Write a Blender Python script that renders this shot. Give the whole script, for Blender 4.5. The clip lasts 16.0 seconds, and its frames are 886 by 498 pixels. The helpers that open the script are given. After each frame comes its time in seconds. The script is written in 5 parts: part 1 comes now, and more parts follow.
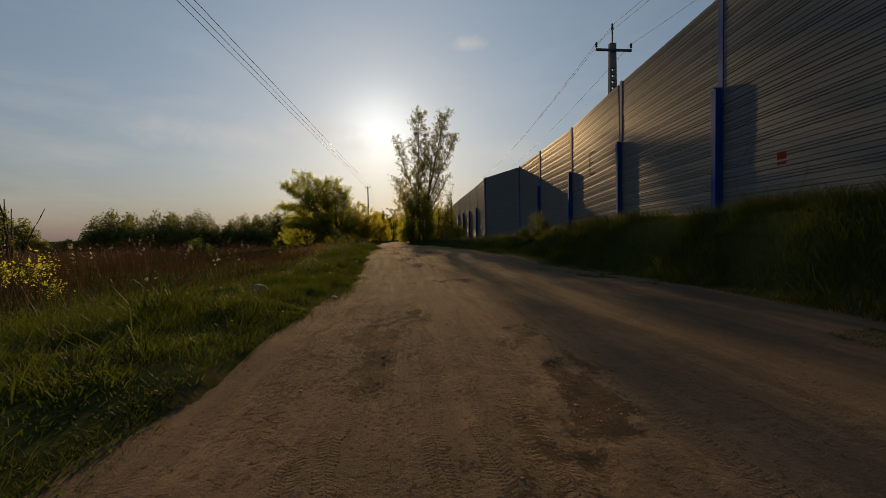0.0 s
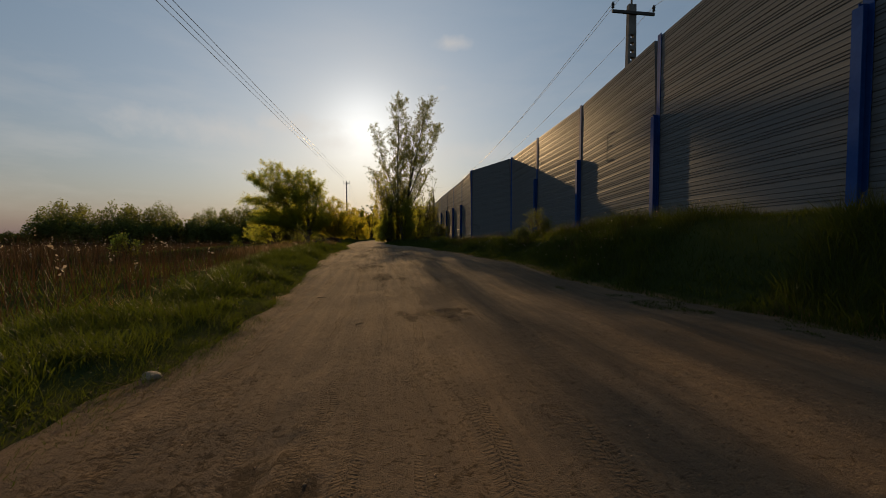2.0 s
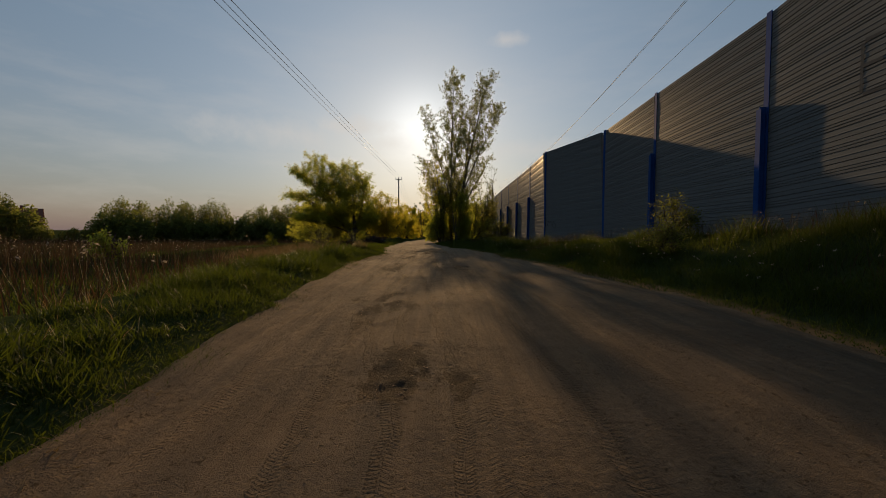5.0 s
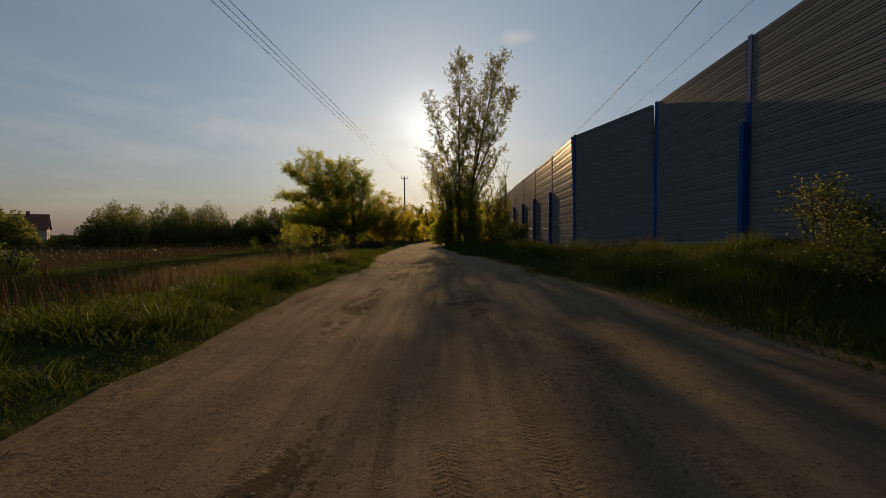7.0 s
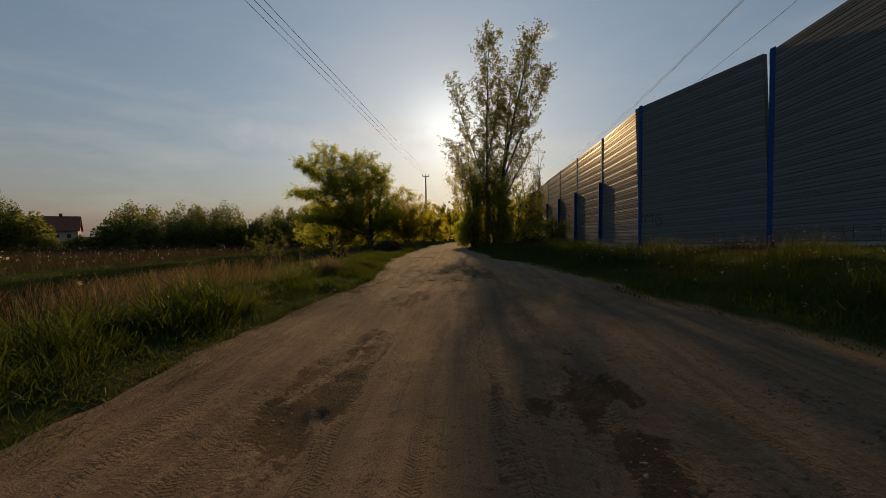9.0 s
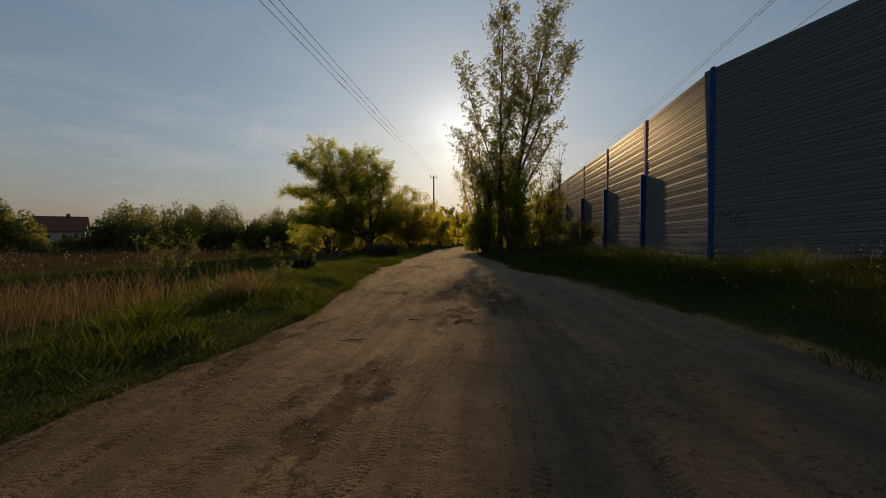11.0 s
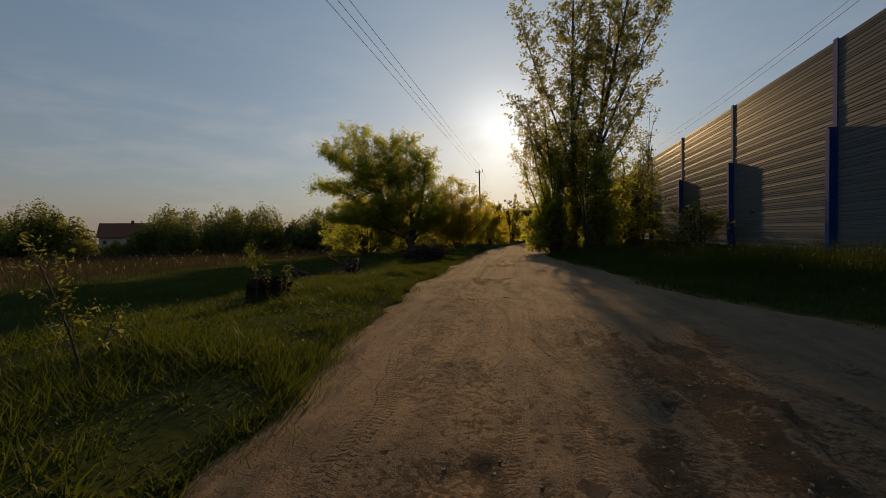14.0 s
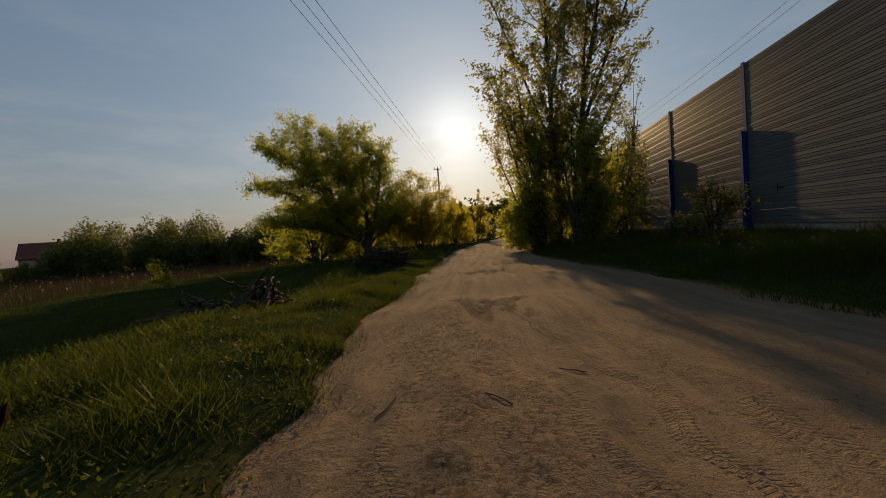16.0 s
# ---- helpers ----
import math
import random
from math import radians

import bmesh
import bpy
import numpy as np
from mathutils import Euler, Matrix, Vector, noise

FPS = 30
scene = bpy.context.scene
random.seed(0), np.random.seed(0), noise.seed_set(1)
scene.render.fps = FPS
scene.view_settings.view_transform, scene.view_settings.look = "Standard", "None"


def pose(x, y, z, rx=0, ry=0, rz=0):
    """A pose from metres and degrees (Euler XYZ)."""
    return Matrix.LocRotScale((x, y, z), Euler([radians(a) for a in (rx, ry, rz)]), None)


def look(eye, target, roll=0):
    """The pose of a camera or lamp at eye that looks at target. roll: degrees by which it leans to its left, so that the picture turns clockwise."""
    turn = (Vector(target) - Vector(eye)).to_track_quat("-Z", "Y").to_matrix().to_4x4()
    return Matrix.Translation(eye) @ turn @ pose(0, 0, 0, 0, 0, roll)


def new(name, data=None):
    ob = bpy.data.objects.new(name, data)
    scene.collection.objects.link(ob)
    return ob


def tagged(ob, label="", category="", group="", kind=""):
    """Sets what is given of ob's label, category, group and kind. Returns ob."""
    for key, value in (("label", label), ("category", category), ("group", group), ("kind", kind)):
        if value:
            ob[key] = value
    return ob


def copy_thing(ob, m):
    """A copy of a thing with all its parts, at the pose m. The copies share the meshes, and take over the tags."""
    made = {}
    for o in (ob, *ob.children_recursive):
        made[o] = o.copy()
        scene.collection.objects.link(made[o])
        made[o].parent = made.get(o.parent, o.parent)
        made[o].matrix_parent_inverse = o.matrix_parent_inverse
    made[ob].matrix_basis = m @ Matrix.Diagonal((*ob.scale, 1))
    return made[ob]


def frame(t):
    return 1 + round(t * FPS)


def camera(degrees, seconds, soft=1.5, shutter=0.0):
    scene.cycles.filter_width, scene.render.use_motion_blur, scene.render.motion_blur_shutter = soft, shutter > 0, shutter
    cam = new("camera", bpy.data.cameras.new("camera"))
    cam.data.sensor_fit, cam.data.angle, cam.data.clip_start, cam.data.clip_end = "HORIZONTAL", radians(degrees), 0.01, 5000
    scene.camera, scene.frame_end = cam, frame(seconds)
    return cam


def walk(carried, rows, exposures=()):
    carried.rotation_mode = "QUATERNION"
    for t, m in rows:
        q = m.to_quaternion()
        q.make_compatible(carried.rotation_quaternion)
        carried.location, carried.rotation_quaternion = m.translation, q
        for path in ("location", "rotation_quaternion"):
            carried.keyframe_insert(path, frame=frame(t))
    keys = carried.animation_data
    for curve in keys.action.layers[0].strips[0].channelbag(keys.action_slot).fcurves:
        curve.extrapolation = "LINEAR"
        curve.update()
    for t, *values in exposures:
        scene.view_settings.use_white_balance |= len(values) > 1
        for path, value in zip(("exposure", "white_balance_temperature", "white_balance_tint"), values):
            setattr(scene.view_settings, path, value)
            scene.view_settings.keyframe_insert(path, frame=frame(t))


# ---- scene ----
cam = camera(94.0, 16.0, soft=0.5)
PATH = [
    (0, (0.719, 0.52, 0.684), (0.916, 2.509, 0.614), -1.0),
    (0.5, (0.771, 1.234, 0.691), (1.009, 3.219, 0.617), -1.5),
    (1, (0.854, 1.968, 0.691), (1.132, 3.947, 0.616), -1.5),
    (1.5, (0.974, 2.673, 0.689), (1.269, 4.65, 0.615), -1.0),
    (2, (1.104, 3.418, 0.686), (1.388, 5.396, 0.611), -0.0),
    (2.5, (1.2, 4.118, 0.674), (1.441, 6.102, 0.6), 0.8),
    (3, (1.245, 4.94, 0.66), (1.428, 6.93, 0.588), 1.7),
    (3.5, (1.248, 5.667, 0.648), (1.362, 7.662, 0.573), 1.8),
    (4, (1.203, 6.429, 0.633), (1.27, 8.427, 0.555), 1.6),
    (6.5, (1.45, 10.49, 0.848), (1.45, 12.489, 0.763), -0.8),
    (7, (1.424, 11.27, 0.842), (1.408, 13.269, 0.758), -0.5),
    (7.5, (1.404, 12.02, 0.809), (1.36, 14.018, 0.727), -0.3),
    (8, (1.292, 12.794, 0.793), (1.214, 14.791, 0.71), -0.2),
    (8.5, (1.197, 13.436, 0.791), (1.091, 15.431, 0.708), -0.5),
    (11, (1.119, 16.908, 0.744), (0.957, 18.9, 0.682), -0.2),
    (11.5, (1.046, 17.52, 0.745), (0.837, 19.509, 0.682), 0.6),
    (12, (0.931, 18.203, 0.737), (0.666, 20.185, 0.674), 1.0),
    (12.5, (0.812, 18.826, 0.725), (0.489, 20.799, 0.66), 1.0),
    (13, (0.668, 19.478, 0.729), (0.306, 21.444, 0.662), 0.5),
    (13.5, (0.5, 20.063, 0.725), (0.122, 22.026, 0.658), -0.3),
    (14, (0.355, 20.734, 0.698), (-0.02, 22.698, 0.633), -1.4),
    (14.5, (0.204, 21.383, 0.7), (-0.142, 23.352, 0.637), -2.4),
    (15, (0.064, 22.116, 0.695), (-0.234, 24.092, 0.632), -3.4),
    (15.5, (-0.063, 22.61, 0.687), (-0.314, 24.593, 0.619), -4.1),
    (16, (-0.162, 23.3, 0.655), (-0.351, 25.289, 0.585), -4.4),
]
walk(cam, [(t, look(eye, target, roll)) for t, eye, target, roll in PATH])

# ---- light ----
SUN_AZ, SUN_EL = -2.4, 13.7          # degrees east of the road's axis (+y), and above the horizon
sun_dir = Vector((math.sin(radians(SUN_AZ)) * math.cos(radians(SUN_EL)), math.cos(radians(SUN_AZ)) * math.cos(radians(SUN_EL)), math.sin(radians(SUN_EL))))
sun = new("sun", bpy.data.lights.new("sun", "SUN"))
sun.data.energy, sun.data.angle, sun.data.color = 4.6, radians(0.6), (1.0, 0.64, 0.30)
sun.matrix_world = look(sun_dir * 50, (0, 0, 0))
scene.view_settings.exposure = 0.0


def node(nt, kind, **values):
    n = nt.nodes.new(kind)
    for k, v in values.items():
        if k in n.inputs:
            n.inputs[k].default_value = v
    return n


def maths(nt, op, a, b=None):
    n = nt.nodes.new("ShaderNodeMath")
    n.operation = op
    for i, v in enumerate((a, b)):
        if v is None:
            continue
        if isinstance(v, (int, float)):
            n.inputs[i].default_value = v
        else:
            nt.links.new(v, n.inputs[i])
    return n.outputs[0]


def ramp(nt, fac, stops):
    r = nt.nodes.new("ShaderNodeValToRGB")
    e = r.color_ramp.elements
    while len(e) < len(stops):
        e.new(0.5)
    for el, (p, c) in zip(e, stops):
        el.position = p
        el.color = (*c, 1) if len(c) == 3 else c
    nt.links.new(fac, r.inputs[0])
    return r.outputs[0]


world = bpy.data.worlds.new("sky")
scene.world = world
world.use_nodes = True
wt = world.node_tree
wt.nodes.clear()
sky = wt.nodes.new("ShaderNodeTexSky")
sky.sky_type, sky.sun_disc = "NISHITA", False
sky.sun_elevation, sky.sun_rotation = radians(SUN_EL), radians(SUN_AZ)
sky.air_density, sky.dust_density, sky.ozone_density, sky.altitude = 1.0, 0.28, 1.2, 50
tc = wt.nodes.new("ShaderNodeTexCoord")
dot = wt.nodes.new("ShaderNodeVectorMath")
dot.operation = "DOT_PRODUCT"
dot.inputs[1].default_value = sun_dir
wt.links.new(tc.outputs["Generated"], dot.inputs[0])
near = maths(wt, "MAXIMUM", dot.outputs["Value"], 0.0)
# haze round the sun, and the sun's own bright core seen through it
core = maths(wt, "MULTIPLY", maths(wt, "POWER", near, 300.0), 6.0)
halo = maths(wt, "MULTIPLY", maths(wt, "POWER", near, 10.0), 1.7)


def tinted(value, colour):
    n = wt.nodes.new("ShaderNodeVectorMath")
    n.operation = "SCALE"
    n.inputs[0].default_value = colour
    wt.links.new(value, n.inputs["Scale"])
    return n.outputs[0]


def summed(a, b):
    n = wt.nodes.new("ShaderNodeVectorMath")
    n.operation = "ADD"
    wt.links.new(a, n.inputs[0])
    wt.links.new(b, n.inputs[1])
    return n.outputs[0]


glow_col = summed(tinted(core, (0.93, 0.98, 1.0)), tinted(halo, (0.93, 0.95, 0.93)))
# thin high cloud
cmap = wt.nodes.new("ShaderNodeMapping")
cmap.inputs["Scale"].default_value = (2.2, 2.2, 9.0)
wt.links.new(tc.outputs["Generated"], cmap.inputs["Vector"])
cn = node(wt, "ShaderNodeTexNoise", Scale=1.6, Detail=6.0, Roughness=0.6)
wt.links.new(cmap.outputs[0], cn.inputs["Vector"])
cloud = ramp(wt, cn.outputs["Fac"], [(0.47, (0, 0, 0)), (0.72, (1, 1, 1))])
sep = wt.nodes.new("ShaderNodeSeparateXYZ")
wt.links.new(tc.outputs["Generated"], sep.inputs[0])
low = ramp(wt, sep.outputs[2], [(0.0, (0.5, 0.5, 0.5)), (0.12, (1, 1, 1)), (0.45, (0.25, 0.25, 0.25)), (0.8, (0, 0, 0))])
cf = maths(wt, "MULTIPLY", maths(wt, "MULTIPLY", cloud, low), 0.20)
hsv = node(wt, "ShaderNodeHueSaturation", Saturation=0.90, Value=1.14)
wt.links.new(sky.outputs[0], hsv.inputs["Color"])
# dusty haze that thickens towards the horizon and dims the clear sky behind it
up_z = maths(wt, "MAXIMUM", sep.outputs[2], 0.0)
low_air = maths(wt, "POWER", 2.718, maths(wt, "MULTIPLY", up_z, -7.0))
clear = wt.nodes.new("ShaderNodeVectorMath")
clear.operation = "SCALE"
wt.links.new(hsv.outputs[0], clear.inputs[0])
wt.links.new(maths(wt, "SUBTRACT", 1.0, maths(wt, "MULTIPLY", low_air, 1.0)), clear.inputs["Scale"])
toward = maths(wt, "ADD", maths(wt, "MULTIPLY", dot.outputs["Value"], 0.24), 0.76)     # the haze is dimmer away from the sun
veil = summed(clear.outputs[0], summed(tinted(maths(wt, "MULTIPLY", maths(wt, "MULTIPLY", low_air, toward), 3.55), (1.06, 0.71, 0.61)), tinted(maths(wt, "ADD", maths(wt, "MINIMUM", up_z, 0.56), 0.4), (0.40, 0.62, 0.74))))
high_air = tinted(maths(wt, "MULTIPLY", maths(wt, "POWER", maths(wt, "MINIMUM", up_z, 0.56), 2.0), 3.4), (0.50, 0.80, 1.05))
all_sky = summed(summed(veil, high_air), glow_col)
# a few small clouds: direction (x, z), half spans, strength
ahead = maths(wt, "GREATER_THAN", near, 0.5)
fray = node(wt, "ShaderNodeTexNoise", Scale=16.0, Detail=6.0, Roughness=0.62)
wt.links.new(tc.outputs["Generated"], fray.inputs["Vector"])
for px, pz, wx, wz, amount in ((0.152, 0.412, 0.048, 0.017, 0.42), (0.132, 0.328, 0.03, 0.010, 0.22), (-0.20, 0.236, 0.13, 0.030, 0.55), (-0.33, 0.215, 0.22, 0.045, 0.40),
                               (-0.10, 0.205, 0.10, 0.035, 0.35), (0.22, 0.19, 0.15, 0.035, 0.32)):
    puff_at = wt.nodes.new("ShaderNodeMapping")
    puff_at.inputs["Location"].default_value = (-px / wx, 0, -pz / wz)
    puff_at.inputs["Scale"].default_value = (1 / wx, 0.0, 1 / wz)
    wt.links.new(tc.outputs["Generated"], puff_at.inputs["Vector"])
    span = wt.nodes.new("ShaderNodeVectorMath")
    span.operation = "LENGTH"
    wt.links.new(puff_at.outputs[0], span.inputs[0])
    puff = ramp(wt, maths(wt, "ADD", maths(wt, "MULTIPLY", span.outputs["Value"], 0.55), fray.outputs["Fac"]), [(0.45, (1, 1, 1)), (1.0, (0, 0, 0))])
    cf = maths(wt, "MAXIMUM", cf, maths(wt, "MULTIPLY", maths(wt, "MULTIPLY", puff, ahead), amount))
cmix = wt.nodes.new("ShaderNodeMix")
cmix.data_type = "RGBA"
wt.links.new(cf, cmix.inputs["Factor"])
wt.links.new(all_sky, cmix.inputs[6])
cmix.inputs[7].default_value = (12.4, 11.2, 10.0, 1)
bg = node(wt, "ShaderNodeBackground", Strength=0.055)
wt.links.new(cmix.outputs[2], bg.inputs["Color"])
wo = wt.nodes.new("ShaderNodeOutputWorld")
wt.links.new(bg.outputs[0], wo.inputs["Surface"])


# ---- materials ----
def material(name, rough=0.8, metal=0.0, spec=0.3):
    m = bpy.data.materials.new(name)
    m.use_nodes = True
    nt = m.node_tree
    b = nt.nodes["Principled BSDF"]
    b.inputs["Roughness"].default_value = rough
    b.inputs["Metallic"].default_value = metal
    b.inputs["Specular IOR Level"].default_value = spec
    return m, nt, b


def position(nt, scale=(1, 1, 1), kind="Object"):
    c = nt.nodes.new("ShaderNodeTexCoord")
    mp = nt.nodes.new("ShaderNodeMapping")
    mp.inputs["Scale"].default_value = scale
    nt.links.new(c.outputs[kind], mp.inputs["Vector"])
    return mp.outputs[0]


def noise_fac(nt, vec, scale, detail=4.0, rough=0.6):
    n = node(nt, "ShaderNodeTexNoise", Scale=scale, Detail=detail, Roughness=rough)
    nt.links.new(vec, n.inputs["Vector"])
    return n.outputs["Fac"]


def mix_col(nt, fac, a, b, blend="MIX"):
    n = nt.nodes.new("ShaderNodeMix")
    n.data_type, n.blend_type = "RGBA", blend
    for i, v in ((0, fac), (6, a), (7, b)):
        if isinstance(v, (int, float)):
            n.inputs[i].default_value = v
        elif isinstance(v, tuple):
            n.inputs[i].default_value = (*v, 1)
        else:
            nt.links.new(v, n.inputs[i])
    return n.outputs[2]


def bump(nt, b, height, strength, distance):
    n = node(nt, "ShaderNodeBump", Strength=strength, Distance=distance)
    nt.links.new(height, n.inputs["Height"])
    nt.links.new(n.outputs[0], b.inputs["Normal"])


def plain(name, c1, c2, scale, rough=0.8, metal=0.0, spec=0.3, bump_d=0.004, kind="Object", stretch=(1, 1, 1), fine=9.0):
    """Two tones mixed at two scales, with a fine relief."""
    m, nt, b = material(name, rough, metal, spec)
    v = position(nt, stretch, kind)
    f1, f2 = noise_fac(nt, v, scale), noise_fac(nt, v, scale * fine, 3.0)
    f = maths(nt, "ADD", maths(nt, "MULTIPLY", f1, 0.65), maths(nt, "MULTIPLY", f2, 0.35))
    nt.links.new(ramp(nt, f, [(0.33, c1), (0.67, c2)]), b.inputs["Base Color"])
    bump(nt, b, f2, 0.6, bump_d)
    return m


def leaf(name, dark, light, trans, amount=0.45):
    """Leaves and blades: diffuse with light coming through them."""
    m = bpy.data.materials.new(name)
    m.use_nodes = True
    nt = m.node_tree
    nt.nodes.clear()
    g = nt.nodes.new("ShaderNodeNewGeometry")
    v = position(nt)
    f = maths(nt, "ADD", maths(nt, "MULTIPLY", g.outputs["Random Per Island"], 0.6), maths(nt, "MULTIPLY", noise_fac(nt, v, 0.8), 0.4))
    col = ramp(nt, f, [(0.15, dark), (0.85, light)])
    d = node(nt, "ShaderNodeBsdfPrincipled", Roughness=0.6)
    d.inputs["Specular IOR Level"].default_value = 0.1
    nt.links.new(col, d.inputs["Base Color"])
    t = node(nt, "ShaderNodeBsdfTranslucent")
    nt.links.new(mix_col(nt, f, tuple(c * 0.7 for c in trans), trans), t.inputs["Color"])
    mx = node(nt, "ShaderNodeMixShader", Fac=amount)
    nt.links.new(d.outputs[0], mx.inputs[1])
    nt.links.new(t.outputs[0], mx.inputs[2])
    o = nt.nodes.new("ShaderNodeOutputMaterial")
    nt.links.new(mx.outputs[0], o.inputs["Surface"])
    return m


def node_y(nt):
    sep_y = nt.nodes.new("ShaderNodeSeparateXYZ")
    nt.links.new(position(nt), sep_y.inputs[0])
    return sep_y.outputs[1]


def dirt_material():
    m, nt, b = material("sandy_dirt", 1.0, 0.0, 0.04)
    v = position(nt)
    f1, f2, f3 = noise_fac(nt, v, 0.9, 5), noise_fac(nt, v, 7.0, 6, 0.65), noise_fac(nt, v, 150.0, 4)
    rough_in = ramp(nt, noise_fac(nt, position(nt, (1.6, 0.5, 1)), 1.0, 4.0, 0.6), [(0.42, (0.12, 0.12, 0.12)), (0.62, (1, 1, 1))])
    col = ramp(nt, maths(nt, "ADD", maths(nt, "MULTIPLY", f1, 0.6), maths(nt, "MULTIPLY", f2, 0.4)),
               [(0.3, (0.135, 0.093, 0.058)), (0.5, (0.218, 0.152, 0.095)), (0.72, (0.29, 0.207, 0.134))])
    col = mix_col(nt, maths(nt, "MULTIPLY", f3, 0.30), col, (0.10, 0.073, 0.048))
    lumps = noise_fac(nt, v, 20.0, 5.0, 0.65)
    # shade between the lumps painted into the colour: hollows of the relief go darker
    lump_shade = maths(nt, "MULTIPLY", ramp(nt, lumps, [(0.36, (1, 1, 1)), (0.58, (0, 0, 0))]), rough_in)
    col = mix_col(nt, maths(nt, "MULTIPLY", lump_shade, 0.40), col, (0.10, 0.073, 0.048))
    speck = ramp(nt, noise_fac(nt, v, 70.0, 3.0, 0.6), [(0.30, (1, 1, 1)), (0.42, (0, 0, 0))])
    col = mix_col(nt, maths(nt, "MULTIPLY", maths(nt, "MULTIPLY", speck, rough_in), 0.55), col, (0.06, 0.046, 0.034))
    pale = ramp(nt, noise_fac(nt, v, 48.0, 3.0, 0.6), [(0.60, (0, 0, 0)), (0.72, (1, 1, 1))])
    col = mix_col(nt, maths(nt, "MULTIPLY", pale, 0.3), col, (0.37, 0.28, 0.19))
    streak = noise_fac(nt, position(nt, (5.0, 0.22, 1)), 1.6, 4.0)
    col = mix_col(nt, maths(nt, "MULTIPLY", ramp(nt, streak, [(0.40, (0, 0, 0)), (0.60, (1, 1, 1))]), 0.6), col, (0.10, 0.078, 0.057))
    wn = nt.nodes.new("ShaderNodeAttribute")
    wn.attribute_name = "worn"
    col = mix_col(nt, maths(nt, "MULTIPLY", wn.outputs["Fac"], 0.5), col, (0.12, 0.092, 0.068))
    at = nt.nodes.new("ShaderNodeAttribute")
    at.attribute_name = "wet"
    muddy = ramp(nt, maths(nt, "ADD", at.outputs["Fac"], maths(nt, "MULTIPLY", maths(nt, "SUBTRACT", noise_fac(nt, v, 34.0, 7, 0.8), 0.5), 4.2)), [(0.35, (0, 0, 0)), (1.25, (1, 1, 1))])
    col = mix_col(nt, maths(nt, "MULTIPLY", muddy, 0.40), col, (0.070, 0.057, 0.045))
    # the first stretch is mixed darker, the last one paler
    along = node_y(nt)
    first_dark = ramp(nt, maths(nt, "ADD", maths(nt, "MULTIPLY", along, 1.0 / 30.0), maths(nt, "MULTIPLY", maths(nt, "SUBTRACT", f1, 0.5), 0.35)), [(0.28, (0.36, 0.36, 0.36)), (0.58, (0, 0, 0))])
    col = mix_col(nt, first_dark, col, (0.085, 0.064, 0.045))
    dry = ramp(nt, maths(nt, "ADD", maths(nt, "MULTIPLY", along, 1.0 / 30.0), maths(nt, "MULTIPLY", maths(nt, "SUBTRACT", f2, 0.5), 0.25)), [(0.62, (0, 0, 0)), (0.85, (0.22, 0.22, 0.22))])
    col = mix_col(nt, dry, col, (0.42, 0.315, 0.215))
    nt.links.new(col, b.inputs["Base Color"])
    lines = noise_fac(nt, position(nt, (40.0, 0.8, 1)), 1.0, 3.0)
    # tyre treads pressed into the sand: place across, pitch, half width, slant, patchiness
    uv = nt.nodes.new("ShaderNodeUVMap")
    uv.uv_map = "UVMap"
    su = nt.nodes.new("ShaderNodeSeparateXYZ")
    nt.links.new(uv.outputs[0], su.inputs[0])
    fray = maths(nt, "MULTIPLY", maths(nt, "SUBTRACT", noise_fac(nt, v, 9.0, 3.0), 0.5), 0.02)
    rub = ramp(nt, noise_fac(nt, v, 5.0, 5.0, 0.7), [(0.36, (0.25, 0.25, 0.25)), (0.6, (1, 1, 1))])
    U, V = maths(nt, "ADD", su.outputs[0], fray), maths(nt, "ADD", su.outputs[1], fray)
    treads = None
    for k, (c, pitch, half, slant, hold) in enumerate(((0.36, 0.024, 0.045, 0.35, 0.42), (1.22, 0.021, 0.042, 0.4, 0.40), (2.15, 0.027, 0.055, -0.35, 0.44), (0.78, 0.020, 0.036, -0.5, 0.42),
                                                     (1.68, 0.028, 0.060, 0.5, 0.44), (2.75, 0.026, 0.050, 0.45, 0.48), (0.98, 0.022, 0.040, 0.4, 0.43), (1.46, 0.019, 0.036, -0.5, 0.42))):
        way = nt.nodes.new("ShaderNodeCombineXYZ")
        nt.links.new(maths(nt, "MULTIPLY", V, 0.16), way.inputs[1])
        way.inputs[0].default_value = 3.7 * k
        sway = noise_fac(nt, way.outputs[0], 1.0, 1.0)
        d = maths(nt, "SUBTRACT", maths(nt, "SUBTRACT", U, c), maths(nt, "MULTIPLY", maths(nt, "SUBTRACT", sway, 0.5), 0.8))
        ad = maths(nt, "ABSOLUTE", d)
        ph = maths(nt, "ADD", maths(nt, "ADD", V, maths(nt, "MULTIPLY", ad, slant)), maths(nt, "MULTIPLY", maths(nt, "GREATER_THAN", d, 0.0), 0.5 * pitch))
        lug = ramp(nt, maths(nt, "MULTIPLY", maths(nt, "PINGPONG", ph, 0.5 * pitch), 2.0 / pitch), [(0.36, (0, 0, 0)), (0.54, (1, 1, 1))])
        inside = ramp(nt, maths(nt, "MULTIPLY", ad, 1.0 / half), [(0.08, (0, 0, 0)), (0.16, (1, 1, 1)), (0.8, (1, 1, 1)), (1.0, (0, 0, 0))])
        spot = nt.nodes.new("ShaderNodeCombineXYZ")
        nt.links.new(maths(nt, "MULTIPLY", V, 0.5), spot.inputs[1])
        nt.links.new(maths(nt, "MULTIPLY", U, 2.0), spot.inputs[0])
        spot.inputs[2].default_value = 5.1 * k
        there = ramp(nt, noise_fac(nt, spot.outputs[0], 1.4, 3.0), [(hold, (0, 0, 0)), (hold + 0.12, (1, 1, 1))])
